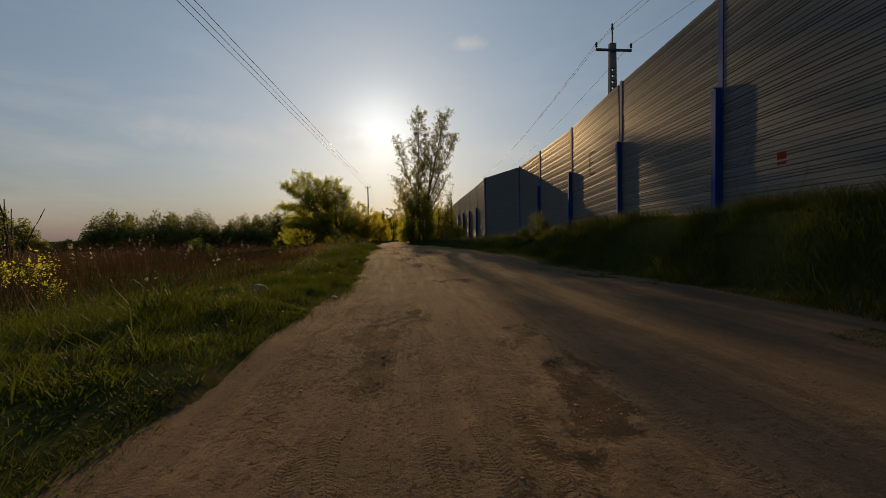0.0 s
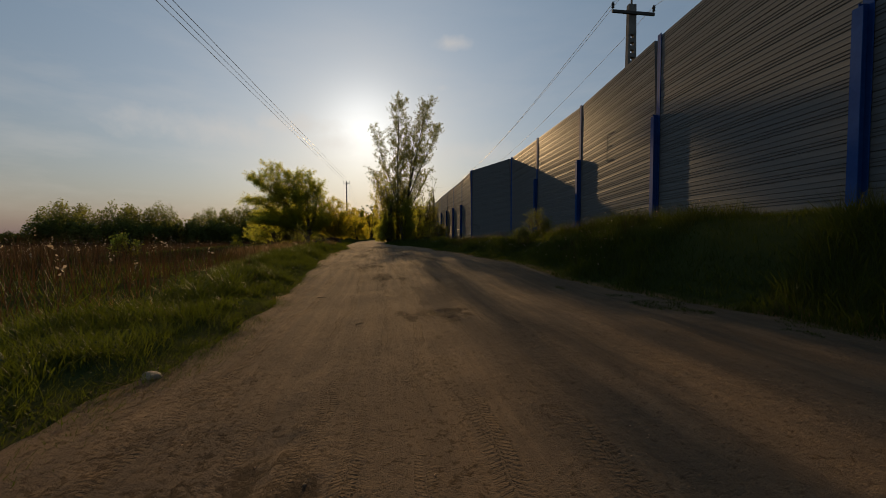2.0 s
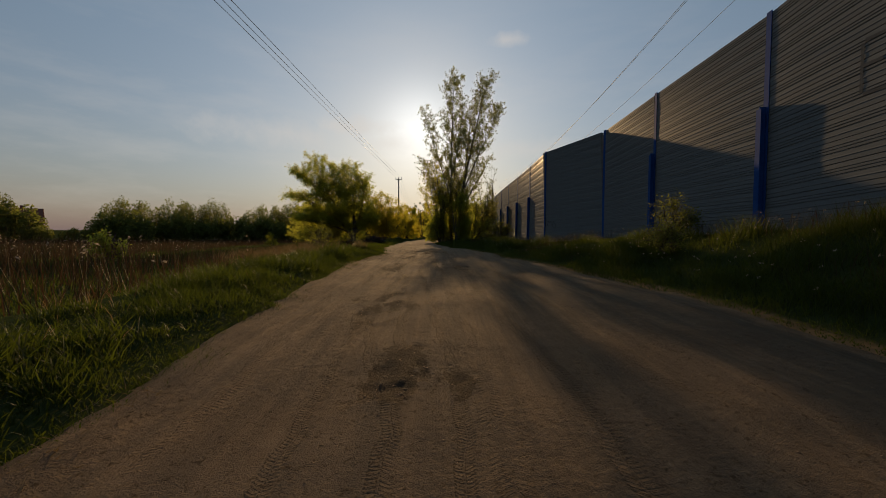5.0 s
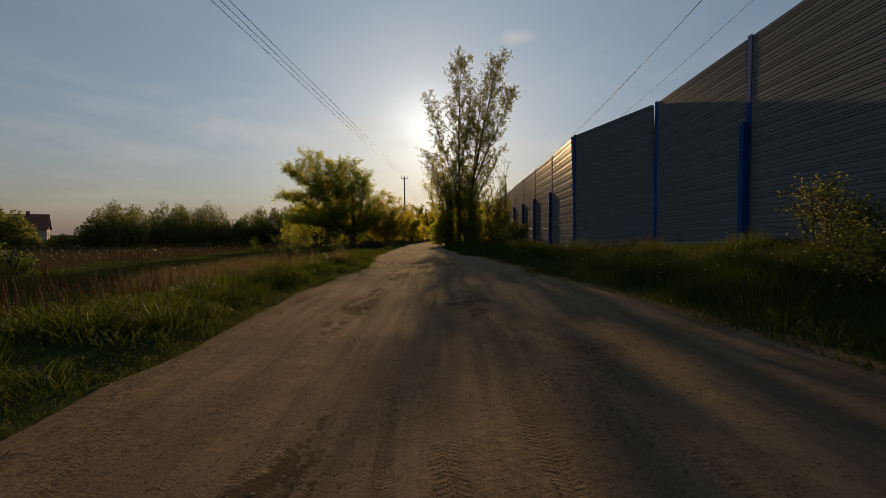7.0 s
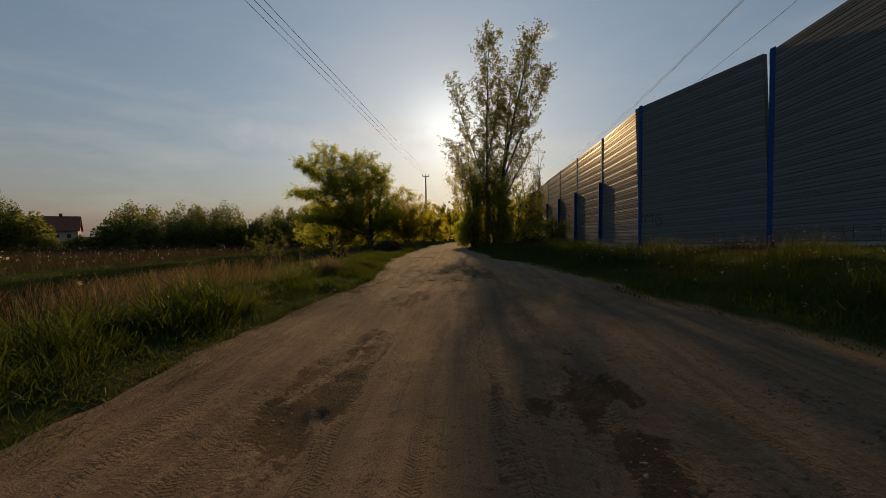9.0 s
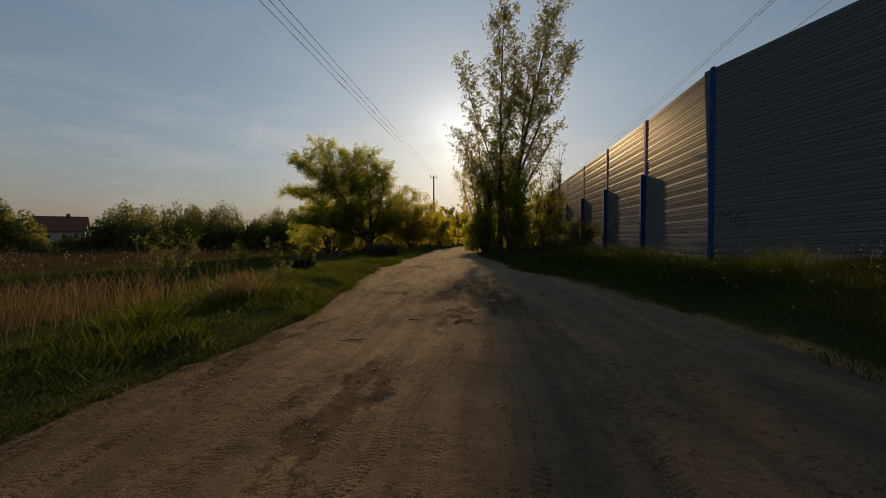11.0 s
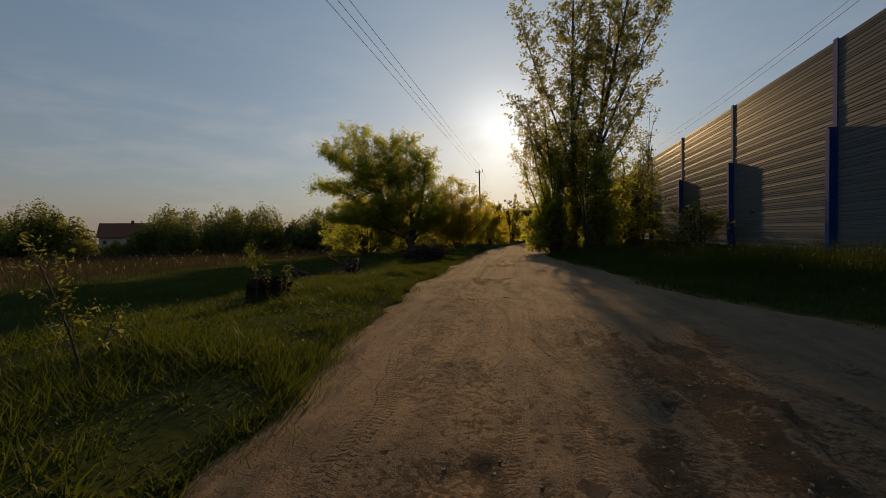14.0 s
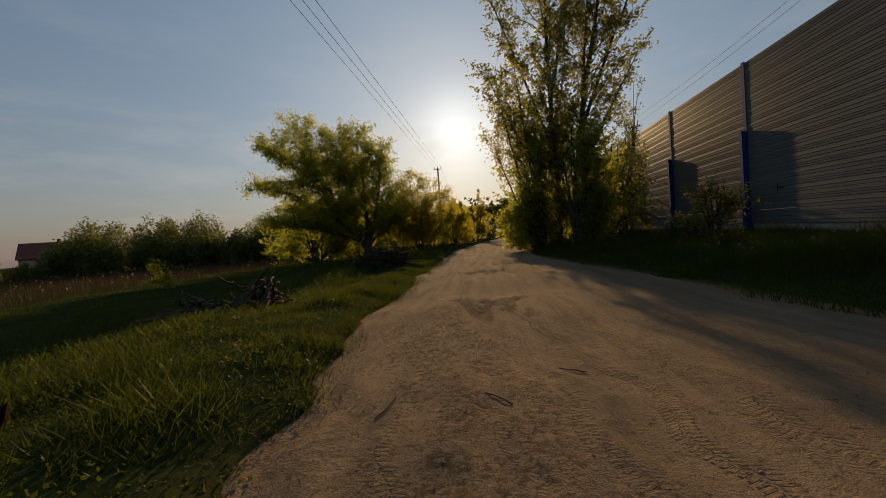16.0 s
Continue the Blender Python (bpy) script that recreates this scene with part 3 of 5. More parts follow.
def build_barrier():
    root = new("noise_barrier")
    tagged(root, "tall noise barrier of ribbed grey steel panels between blue posts", "noise barrier", kind="structure")
    rows, h = 12, WALL_H / 12
    prof = panel_profile(h)
    cache = {}
    for i in range(len(POSTS) - 1):
        (x0, y0), (x1, y1) = POSTS[i], POSTS[i + 1]
        a, b = Vector((x0, y0, TOPS[i] - WALL_H)), Vector((x1, y1, TOPS[i + 1] - WALL_H))
        run = (b - a).length
        key = round(run, 1)
        if key not in cache:
            bm = bmesh.new()
            half = run / 2
            ends = []
            for yy in (-half, half):
                ends.append([bm.verts.new((-d, yy, z)) for d, z in prof] + [bm.verts.new((0.10, yy, h - 0.004)), bm.verts.new((0.10, yy, 0.0))])
            n = len(ends[0])
            for k in range(n):
                bm.faces.new((ends[0][k], ends[0][(k + 1) % n], ends[1][(k + 1) % n], ends[1][k]))
            bm.faces.new(ends[0][::-1])
            bm.faces.new(ends[1])
            bmesh.ops.recalc_face_normals(bm, faces=bm.faces[:])
            me = bpy.data.meshes.new("panel")
            bm.to_mesh(me)
            bm.free()
            me.materials.append(M_PANEL)
            cache[key] = me
        yaw = math.atan2(-(b.x - a.x), b.y - a.y)
        tilt = math.atan2(b.z - a.z, math.hypot(b.x - a.x, b.y - a.y))
        mid = (a + b) / 2
        turn = Matrix.Rotation(yaw, 4, "Z") @ Matrix.Rotation(tilt, 4, "X")
        for k in range(rows):
            ob = new("panel", cache[key])
            ob.parent = root
            jit = Matrix.Translation((0.036 + rng.normal(0, 0.0015), 0, k * h))
            ob.matrix_basis = Matrix.Translation(mid) @ turn @ jit
        bm = bmesh.new()
        box(bm, (0.05, -run / 2 + 0.05, -0.55), (0.22, run / 2 - 0.05, -0.005), None, 0.012)
        pl = part("plinth", bm, M_CONCRETE, root, "pale concrete plinth")
        pl.matrix_basis = Matrix.Translation(mid) @ turn
    for i, ((x, y), top) in enumerate(zip(POSTS, TOPS)):
        j = min(i + 1, len(POSTS) - 1)
        k = max(i - 1, 0)
        yaw = math.atan2(-(POSTS[j][0] - POSTS[k][0]), POSTS[j][1] - POSTS[k][1])
        corner = i in (7, 8)
        bm = bmesh.new()
        z0, z1 = top - WALL_H - 0.7, top + 0.03
        # an I-beam: two flanges and a web
        box(bm, (0.0, -0.062, z0), (0.012, 0.062, z1), None, 0.003)
        box(bm, (0.176, -0.062, z0), (0.188, 0.062, z1), None, 0.003)
        box(bm, (0.0121, -0.005, z0), (0.1759, 0.005, z1))
        post = part("post", bm, M_BLUE, root, "blue painted steel post")
        post.matrix_basis = pose(x, y, 0, 0, 0, math.degrees(yaw))
        if not corner:
            bm = bmesh.new()
            zs = top - 1.62
            box(bm, (-0.118, -0.062, z0), (-0.106, 0.062, zs), None, 0.003)
            box(bm, (-0.1059, -0.006, z0), (-0.0005, 0.006, zs + 0.04))
            box(bm, (-0.010, -0.072, z0), (-0.0006, -0.0065, zs), None, 0.002)
            box(bm, (-0.010, 0.0065, z0), (-0.0006, 0.072, zs), None, 0.002)
            part("stiffener", bm, M_BLUE, post, "blue steel stiffener on the lower post")
    return root


build_barrier()


# ---- grass and reeds ----
def blades(name, x, y, height, width, lean, mat, label, category="grass", root=None, simple=False, ang=None):
    n = len(x)
    z = (ground_z(x, y) if root is None else root) - 0.02
    ang = rng.uniform(0, 2 * np.pi, n) if ang is None else ang
    d = np.stack([np.cos(ang), np.sin(ang)], -1)
    side = np.stack([-d[:, 1], d[:, 0]], -1)
    face = rng.uniform(0, 2 * np.pi, n)
    side = np.stack([np.cos(face), np.sin(face)], -1)
    l = lean * rng.uniform(0.3, 1.6, n) * height
    w = width * rng.uniform(0.7, 1.3, n)
    o = np.stack([x, y], -1)

    def pt(q, s, hz):
        return np.column_stack([o + d * (l * q)[:, None] + side * (w * s)[:, None], z + height * hz])

    if simple:
        v = np.stack([pt(0, -0.5, 0), pt(0, 0.5, 0), pt(1.0, 0, 1.0)], 1).reshape(-1, 3)
        return tagged(raw(name, v, np.arange(3 * n).reshape(-1, 3), mat), label, category, kind="stuff")
    lev = [(0.0, 0.0, 0.42), (0.20, 0.48, 0.5), (0.58, 0.86, 0.36)]
    v = np.stack([pt(q, s * w_, hz) for q, hz, w_ in lev for s in (-1, 1)] + [pt(1.0, 0, 0.92)], 1).reshape(-1, 3)
    b = np.arange(n)[:, None] * 7
    f = np.concatenate([b + [0, 1, 3], b + [0, 3, 2], b + [2, 3, 5], b + [2, 5, 4], b + [4, 5, 6]], 1).reshape(-1, 3)
    ob = raw(name, v, f, mat)
    return tagged(ob, label, category, kind="stuff")


def scatter(n, y0, y1, dmin, dmax, side, power=1.0):
    y = rng.uniform(y0, y1, n)
    d = dmin + (dmax - dmin) * rng.random(n) ** power
    x = edge_l(y) - d if side < 0 else edge_r(y) + d
    return x, y, d


# verge between the track and the field, in tussocks
def tussocks(n, per, y0, y1, dmin, dmax, power, spread_m):
    x0, y0_, d0 = scatter(n, y0, y1, dmin, dmax, -1, power)
    size = np.repeat(rng.uniform(0.45, 1.35, n), per)
    ox, oy = rng.normal(0, spread_m, n * per) * size, rng.normal(0, spread_m, n * per) * size
    x, y = np.repeat(x0, per) + ox, np.repeat(y0_, per) + oy
    return x, y, edge_l(y) - x, size, np.arctan2(oy, ox) + rng.normal(0, 0.7, n * per)


for n, per, dmin, dmax, power, wide, simple in ((4600, 28, -0.06, 1.4, 1.15, 0.0078, False), (7000, 14, 1.0, 4.2, 1.2, 0.0085, True)):
    x, y, d, size, out = tussocks(n, per, -2, 42, dmin, dmax, power, 0.065)
    clump = fbm(x * 1.1, y * 1.1, 3)
    low = smooth01((y - 21.0) / 1.3) * smooth01((38 - y) / 4)
    hgt = (1 - 0.3 * smooth01((y - 6) / 3) + 0.45 * smooth01((y - 16) / 2) * (1 - smooth01((y - 20.3) / 1.0))) * (0.05 + 0.17 * smooth01(d / 0.6)) * (1 - 0.45 * smooth01((d - 1.0) / 0.8) * smooth01((y - 6) / 4)) * size * np.clip(1 + 2.6 * clump, 0.3, 1.6) * np.clip(1 + 1.8 * fbm(x * 3.2 + 8, y * 3.2, 2), 0.35, 1.25) * 0.76 * rng.uniform(0.45, 1.2, len(x)) * (1 - 0.85 * low)
    keep = d > -0.16
    blades("verge_grass", x[keep], y[keep], np.maximum(hgt[keep], 0.03), wide, 0.85, M_GRASS, "lush green spring grass in tussocks beside the track", simple=simple, ang=out[keep])
x, y, d = scatter(100000, -3, 36, -0.05, 1.2, -1, 1.5)
low = smooth01((y - 21.0) / 1.2)
keep = rng.random(len(x)) < np.clip(0.75 + d / 0.1 + 1.2 * fbm(x * 2.2, y * 2.2, 3), 0, 1)
hgt = (0.035 + 0.05 * smooth01(d / 0.4)) * rng.uniform(0.5, 1.4, len(x)) * np.clip(1 + 2.4 * fbm(x * 2.6, y * 2.6, 3), 0.35, 2.2) * (1 - 0.65 * low)
blades("edge_grass", x[keep], y[keep], hgt[keep], 0.006, 0.7, M_GRASS, "short trampled grass at the edge of the track", simple=True)
x, y, d = scatter(80000, 20, 34, -0.12, 1.6, -1, 1.3)
keep = rng.random(len(x)) < np.clip(0.5 + 2.6 * fbm(x * 2.4, y * 2.4, 4), 0.04, 1)
blades("edge_grass", x[keep], y[keep], 0.055 * rng.uniform(0.4, 1.5, keep.sum()) * np.clip(1 + 2.5 * fbm(x[keep] * 2.4, y[keep] * 2.4, 4), 0.4, 2.2), 0.008, 0.8, M_GRASS, "short clovery grass of the clearing beside the track", simple=True)
x, y, d = scatter(80000, 20, 46, 1.2, 9.0, -1, 1.4)
blades("clearing_grass", x, y, 0.075 * rng.uniform(0.4, 1.5, len(x)) * np.clip(1 + 1.8 * fbm(x, y), 0.4, 2.2), 0.014, 0.8, M_GRASS, "short mown-looking green grass of the clearing", simple=True)
x, y, d = scatter(50000, -3, 60, 3.0, 12.0, -1, 1.2)
low = smooth01((y - 20.5) / 2.5) * smooth01((50 - y) / 4)
blades("field_grass", x, y, 0.15 * rng.uniform(0.4, 1.3, len(x)) * np.clip(1 + 1.3 * fbm(x, y), 0.3, 2) * (1 - 0.5 * low), 0.016, 0.45, M_GRASS, "green meadow grass behind the verge", simple=True)
x, y, d = scatter(8000, -3, 20.5, 0.5, 7, -1, 0.8)
k = fbm(x * 0.9 + 30, y * 0.9, 3) > 0.10
blades("dry_grass", x[k], y[k], 0.15 * rng.uniform(0.4, 1.3, k.sum()), 0.005, 0.7, M_GRASS_DRY, "straw-coloured dead grass among the green")
x, y, d = scatter(60000, -2, 34, -0.24, 0.10, -1, 0.8)
k = rng.random(len(x)) < np.clip(0.55 + 4.0 * d + 2.6 * fbm(x * 3.0 + 4, y * 2.2, 4), 0, 1)
z, _ = road_relief(x[k], y[k])
blades("fringe_grass", x[k], y[k], 0.05 * rng.uniform(0.4, 1.5, k.sum()), 0.005, 0.9, M_GRASS, "thin trodden grass running out over the sand", root=np.maximum(z + base_z(y[k]) - 0.02, ground_z(x[k], y[k])), simple=True)
x, y, d = scatter(9000, 5, 27, -0.22, 0.12, -1, 0.9)
k = rng.random(len(x)) < np.clip(0.3 + 2.6 * fbm(x * 2.0 + 14, y * 1.6, 4), 0, 1)
z, _ = road_relief(x[k], y[k])
blades("dead_litter", x[k], y[k], 0.03 * rng.uniform(0.3, 1.3, k.sum()), 0.005, 2.6, M_GRASS_DRY, "flattened straw and dead stems at the track edge", "dry grass", root=np.maximum(z + base_z(y[k]), ground_z(x[k], y[k])))
# reeds over the field
n = 120000
x, y = -1.2 - 61 * rng.random(n) ** 1.25, rng.uniform(-2, 62, n)
d = edge_l(y) - x
k = (d > np.interp(y, (5, 10), (3.4, 1.7)) + 1.6 * fbm(x * 0.5, y * 0.5)) & ~((y > 20) & (y < 50) & (d < 11 + 3 * fbm(x * 0.3, y * 0.3)))
k &= rng.random(n) < np.clip(1.4 - d / 70, 0.3, 1) * smooth01((d - np.interp(y, (5, 10), (2.5, 1.0))) / 2.5 + 0.15)
x, y, d = x[k], y[k], d[k]
hgt = rng.uniform(0.45, 1.05, len(x)) * (1 + 0.5 * fbm(x * 0.3, y * 0.3)) * (0.5 + 0.5 * smooth01((d - 1.5) / 5)) * np.where(y > 19, 0.42, 1.0)
blades("reeds", x, y, hgt, 0.014, 0.3, M_REED, "reddish brown dry reeds over the field", "reeds", simple=True)
k = rng.random(len(x)) < 0.014
PLUMES = np.column_stack([x[k], y[k], ground_z(x[k], y[k]) + hgt[k] * rng.uniform(0.95, 1.2, k.sum())])
# bank below the barrier
n = 200000
y = rng.uniform(-3, 42, n)
t = rng.random(n)
x = edge_r(y) - 0.15 + t * (wall_x(y) + 0.15 - edge_r(y))
clump = fbm(x * 1.2, y * 1.2, 3)
hgt = (0.05 + 0.12 * smooth01(t / 0.3)) * (1 - np.interp(y, (12, 20), (0.1, 0.55)) * smooth01((t - 0.6) / 0.3)) * rng.uniform(0.4, 1.3, n) * np.clip(1 + 2.4 * clump, 0.5, 2.2)
k = rng.random(n) < np.clip(0.7 + t / 0.12 + 0.6 * clump, 0, 1)
far = k & (t > 0.45)
k &= ~far
blades("bank_grass", x[k], y[k], np.maximum(hgt[k], 0.03), 0.0065, 0.8, M_GRASS, "green grass at the foot of the bank")
blades("bank_grass", x[far], y[far], np.maximum(hgt[far], 0.03), 0.008, 0.6, M_GRASS, "green grass on the bank below the barrier", simple=True)
x, y = rng.uniform(3.2, 7, 9000), rng.uniform(10, 36, 9000)
k = (x > edge_r(y) + 0.5) & (x < wall_x(y)) & (fbm(x * 0.8 + 12, y * 0.8, 3) > 0.0)
blades("dry_weeds", x[k], y[k], 0.32 * rng.uniform(0.4, 1.3, k.sum()), 0.004, 0.4, M_REED, "brown dead weed stalks on the bank")
x, y = rng.uniform(3.2, 7, 700), rng.uniform(9, 32, 700)
k = (x > edge_r(y) + 0.3) & (x < wall_x(y))
CLOCKS = np.column_stack([x[k], y[k], ground_z(x[k], y[k]) + rng.uniform(0.12, 0.34, k.sum())])
# thin tufts on the bare right-hand side of the track
n = 60000
x, y = rng.uniform(3.35, 4.8, n), rng.uniform(1, 11, n)
k = (fbm(x * 1.5, y * 1.0 + 5, 4) > 0.42 - 0.22 * smooth01((x - 2.9) / 1.4)) & (x < edge_r(y))
z, _ = road_relief(x[k], y[k])
blades("track_tufts", x[k], y[k], 0.026 * rng.uniform(0.4, 1.4, k.sum()), 0.006, 0.7, M_GRASS, "low sparse tufts on the bare sand", root=z + base_z(y[k]))


# ---- trees and bushes ----
def bezier(a, b, rise, n, g, wob=0.0):
    """A curved way from a to b that leaves a more steeply than it arrives."""
    a, b = np.asarray(a, float), np.asarray(b, float)
    span = np.linalg.norm(b - a)
    c = (a + b) / 2 + np.array([0, 0, -rise * span]) + g.normal(0, wob * span, 3)
    t = np.linspace(0, 1, n)[:, None]
    return (1 - t) ** 2 * a + 2 * t * (1 - t) * c + t * t * b


def leaf_quads(c, size, g, slim=0.5):
    n = len(c)
    a = g.normal(0, 1, (n, 3))
    a[:, 2] *= 0.7
    a /= np.linalg.norm(a, axis=1)[:, None]
    b = np.cross(a, g.normal(0, 1, (n, 3)))
    b /= np.linalg.norm(b, axis=1)[:, None] + 1e-9
    s = size * g.uniform(0.55, 1.3, n)[:, None]
    v = np.stack([c - a * s, c + b * s * slim, c + a * s, c - b * s * slim], 1).reshape(-1, 3)
    return v, np.arange(n * 4).reshape(-1, 4)


g = np.random.default_rng(5)
v, f = leaf_quads(np.repeat(PLUMES, 4, axis=0) + g.normal(0, 0.025, (4 * len(PLUMES), 3)) * [0.6, 0.6, 2.0], 0.035, g)
tagged(raw("reed_plumes", v, f, M_PLUME), "pale seed plumes above the reeds", "reeds", kind="stuff")
v, f = leaf_quads(np.repeat(CLOCKS, 5, axis=0) + g.normal(0, 0.008, (5 * len(CLOCKS), 3)), 0.011, g)
K = 12000
x, y, d = scatter(K, 22.2, 29.0, -0.05, 2.4, -1, 1.2)
k = rng.random(K) < np.clip(0.55 + 2.2 * fbm(x * 2.2 + 9, y * 2.2, 3), 0.05, 1)
cl = np.column_stack([x[k], y[k], ground_z(x[k], y[k]) + rng.uniform(0.01, 0.075, k.sum()) * np.clip(1 + 2.5 * fbm(x[k] * 2.2 + 9, y[k] * 2.2, 3), 0.3, 2.0)])
cv, cfc = leaf_quads(cl, 0.009, g, 0.65)
tagged(raw("clover", cv, cfc, M_GRASS), "small broad clover leaves among the short grass", "clover", kind="stuff")
tagged(raw("seed_heads", v, f, M_PLUME), "pale dandelion clocks on the bank", "grass", kind="stuff")


def plant(name, at, seed, trunks, lumps, twigs, per, size, mat, label, category, scatter_m=0.10, limb_r=0.05, stems="trunk", fine=True):
    """A woody plant. trunks: (points, radius at the foot). lumps: centre, radii and weight of the crown's masses. Each lump gets a limb and twigs with leaves on them."""
    g = np.random.default_rng(seed)
    root = new(name)
    root.matrix_basis = pose(*at)
    tagged(root, label, category)
    wood, centres = Bag(), []
    thin = 0.65 if limb_r < 0.01 else 1.0
    lines = []
    for pts, r in trunks:
        p = np.array(pts, float)
        k = np.linspace(0, len(p) - 1, 14)
        q = np.stack([np.interp(k, np.arange(len(p)), p[:, i]) for i in range(3)], -1)
        q[1:-1] += g.normal(0, 0.25 * r + 0.01, (12, 3))
        rad = r * (1 - 0.85 * np.linspace(0, 1, 14)) + 0.008 * thin
        rad[0] *= 1.35
        wood.add(*tube(q, rad, 8))
        lines.append((q, rad))
    total = sum(l[6] for l in lumps)
    for cx, cy, cz, rx, ry, rz, wgt in lumps:
        c = np.array([cx, cy, cz])
        best = None
        for q, rad in lines:
            d = np.linalg.norm(q - (c - [0, 0, 0.9 * np.hypot(cx - q[0, 0], cy - q[0, 1]) + 0.3 * rz]), axis=1)
            i = int(np.argmin(d))
            if best is None or d[i] < best[0]:
                best = (d[i], q[i], rad[i])
        limb = bezier(best[1], c + [0, 0, 0.3 * rz], -0.05, 9, g, 0.08)
        wood.add(*tube(limb, np.linspace(min(best[2] * 0.8, limb_r), 0.012 * thin, 9), 6))
        n = max(int(twigs * wgt / total / 7), 3)
        reach = 0.16 * (rx + ry + rz) / 3 + 0.16
        for k in range(n):
            u = g.normal(0, 1, 3)
            u /= np.linalg.norm(u)
            e = c + u * 1.12 * g.random() ** 0.4 * np.array([rx, ry, rz]) * (1 + 0.15 * g.normal())
            e[2] = max(e[2], 0.15 + 0.2 * g.random())
            s0 = limb[g.integers(2, 9)]
            b = bezier(s0, e, -0.06, 7, g, 0.12)
            span = np.linalg.norm(e - s0)
            if fine or k % 2 == 0:
                wood.add(*tube(b[:: 1 if fine else 2], thin * np.linspace(0.007 + 0.006 * span, 0.004, 7 if fine else 4), 4 if fine else 3))
            for _ in range(7):
                o = b[g.integers(2, 7)] if g.random() < 0.65 else b[-1]
                d = g.normal(0, 1, 3) + 0.6 * (e - s0) / (span + 0.01) + np.array([0, 0, 0.25])
                d *= reach * g.uniform(0.5, 1.5) / np.linalg.norm(d)
                q = o + d
                q[2] = max(q[2], 0.06)
                if fine:
                    wood.add(*tube(np.stack([o, (o + q) / 2 + g.normal(0, 0.05 * reach, 3), q]), np.array((0.0045, 0.0035, 0.002)) * thin, 3))
                t = g.uniform(0.2, 1.05, per)[:, None]
                centres.append(o * (1 - t) + q * t + g.normal(0, scatter_m * 0.55, (per, 3)))
    wood.mesh(stems, M_BARK, root, smooth=True)
    c = np.concatenate(centres)
    c = c[c[:, 2] > 0.03]
    v, f = leaf_quads(c, size, g)
    raw("crown", v, f, mat, root)
    return root


def gz(x, y):
    return float(ground_z(x, y))


def on(x, y):
    return (x, y, gz(x, y) - 0.02)


def grow(name, at, seed, limbs, twig_m, per, size, mat, label, category, slim=0.5, stems="trunk", twig_r=0.004, twig_len=0.34, leafy=0.05):
    """A tree of limbs. limbs: points, foot radius, bare share of its length, reach of its side branches at the start and at the tip, their number, and how steeply they rise.
    twig_m: twigs on a metre of branch; per: leaves on a twig."""
    g = np.random.default_rng(seed)
    root = new(name)
    root.matrix_basis = pose(*at)
    tagged(root, label, category)
    wood, centres = Bag(), []
    for pts, r, bare, reach0, reach1, count, rise in limbs:
        p = np.array(pts, float)
        k = np.linspace(0, len(p) - 1, 6 * len(p))
        q = np.stack([np.interp(k, np.arange(len(p)), p[:, i]) for i in range(3)], -1)
        q = np.stack([np.convolve(np.pad(q[:, i], 3, mode="edge"), np.ones(7) / 7, "valid") for i in range(3)], -1)
        q[0] = p[0]
        q[1:-1] += g.normal(0, 0.12 * r + 0.15 * twig_r, q[1:-1].shape)
        m = len(q)
        rad = r * (1 - np.linspace(0, 1, m)) ** 0.85 + twig_r
        if p[0][2] < 0.01:
            rad[0] *= 1.3
        wood.add(*tube(q, rad, 8))
        ang = g.uniform(0, 6.28)
        for b in range(count):
            t = bare + (1 - bare) * (b + g.random()) / count
            i = min(int(t * (m - 1)), m - 2)
            u = t * (m - 1) - i
            o = q[i] * (1 - u) + q[i + 1] * u
            along = q[i + 1] - q[i]
            along /= np.linalg.norm(along) + 1e-9
            ang += 2.4 + g.normal(0, 0.4)
            out = np.array([math.cos(ang), math.sin(ang), 0.0])
            e = (t - bare) / (1 - bare + 1e-6)
            ln = (reach0 + (reach1 - reach0) * e) * g.uniform(0.45, 1.25)
            d0 = out + along * 0.45 + np.array([0, 0, rise * g.uniform(0.5, 1.2)])
            d0 /= np.linalg.norm(d0)
            d1 = d0 + np.array([0, 0, 0.5 * rise]) + g.normal(0, 0.22, 3)
            d1 /= np.linalg.norm(d1)
            line = np.stack([o, o + d0 * ln * 0.35, o + d0 * ln * 0.62 + d1 * ln * 0.08, o + d0 * ln * 0.55 + d1 * ln * 0.5])
            line[1:] += g.normal(0, 0.03 * ln, (3, 3))
            br = min(0.45 * rad[i], twig_r * (1.2 + 2.2 * ln))
            wood.add(*tube(line, np.linspace(br, twig_r * 0.7, 4), 4))
            for _ in range(max(int(ln * twig_m * g.uniform(0.7, 1.3)), 1)):
                s = g.uniform(0.25, 1.0) * 3
                j = min(int(s), 2)
                o2 = line[j] * (1 - s + j) + line[j + 1] * (s - j)
                d2 = (line[3] - line[0]) / (ln + 1e-6) * 0.6 + g.normal(0, 0.5, 3) + np.array([0, 0, 0.25 * rise])
                d2 *= twig_len * g.uniform(0.4, 1.3) / (np.linalg.norm(d2) + 1e-9)
                wood.add(*tube(np.stack([o2, o2 + d2 * 0.5 + g.normal(0, 0.05 * twig_len, 3), o2 + d2]), np.array((0.8, 0.6, 0.35)) * twig_r, 3))
                w = g.uniform(0.15, 1.08, per)[:, None]
                centres.append(o2 + d2 * w + g.normal(0, leafy, (per, 3)))
    wood.mesh(stems, M_BARK, root, smooth=True)
    c = np.concatenate(centres)
    v, f = leaf_quads(c[c[:, 2] > 0.02], size, g, slim)
    raw("crown", v, f, mat, root)
    return root


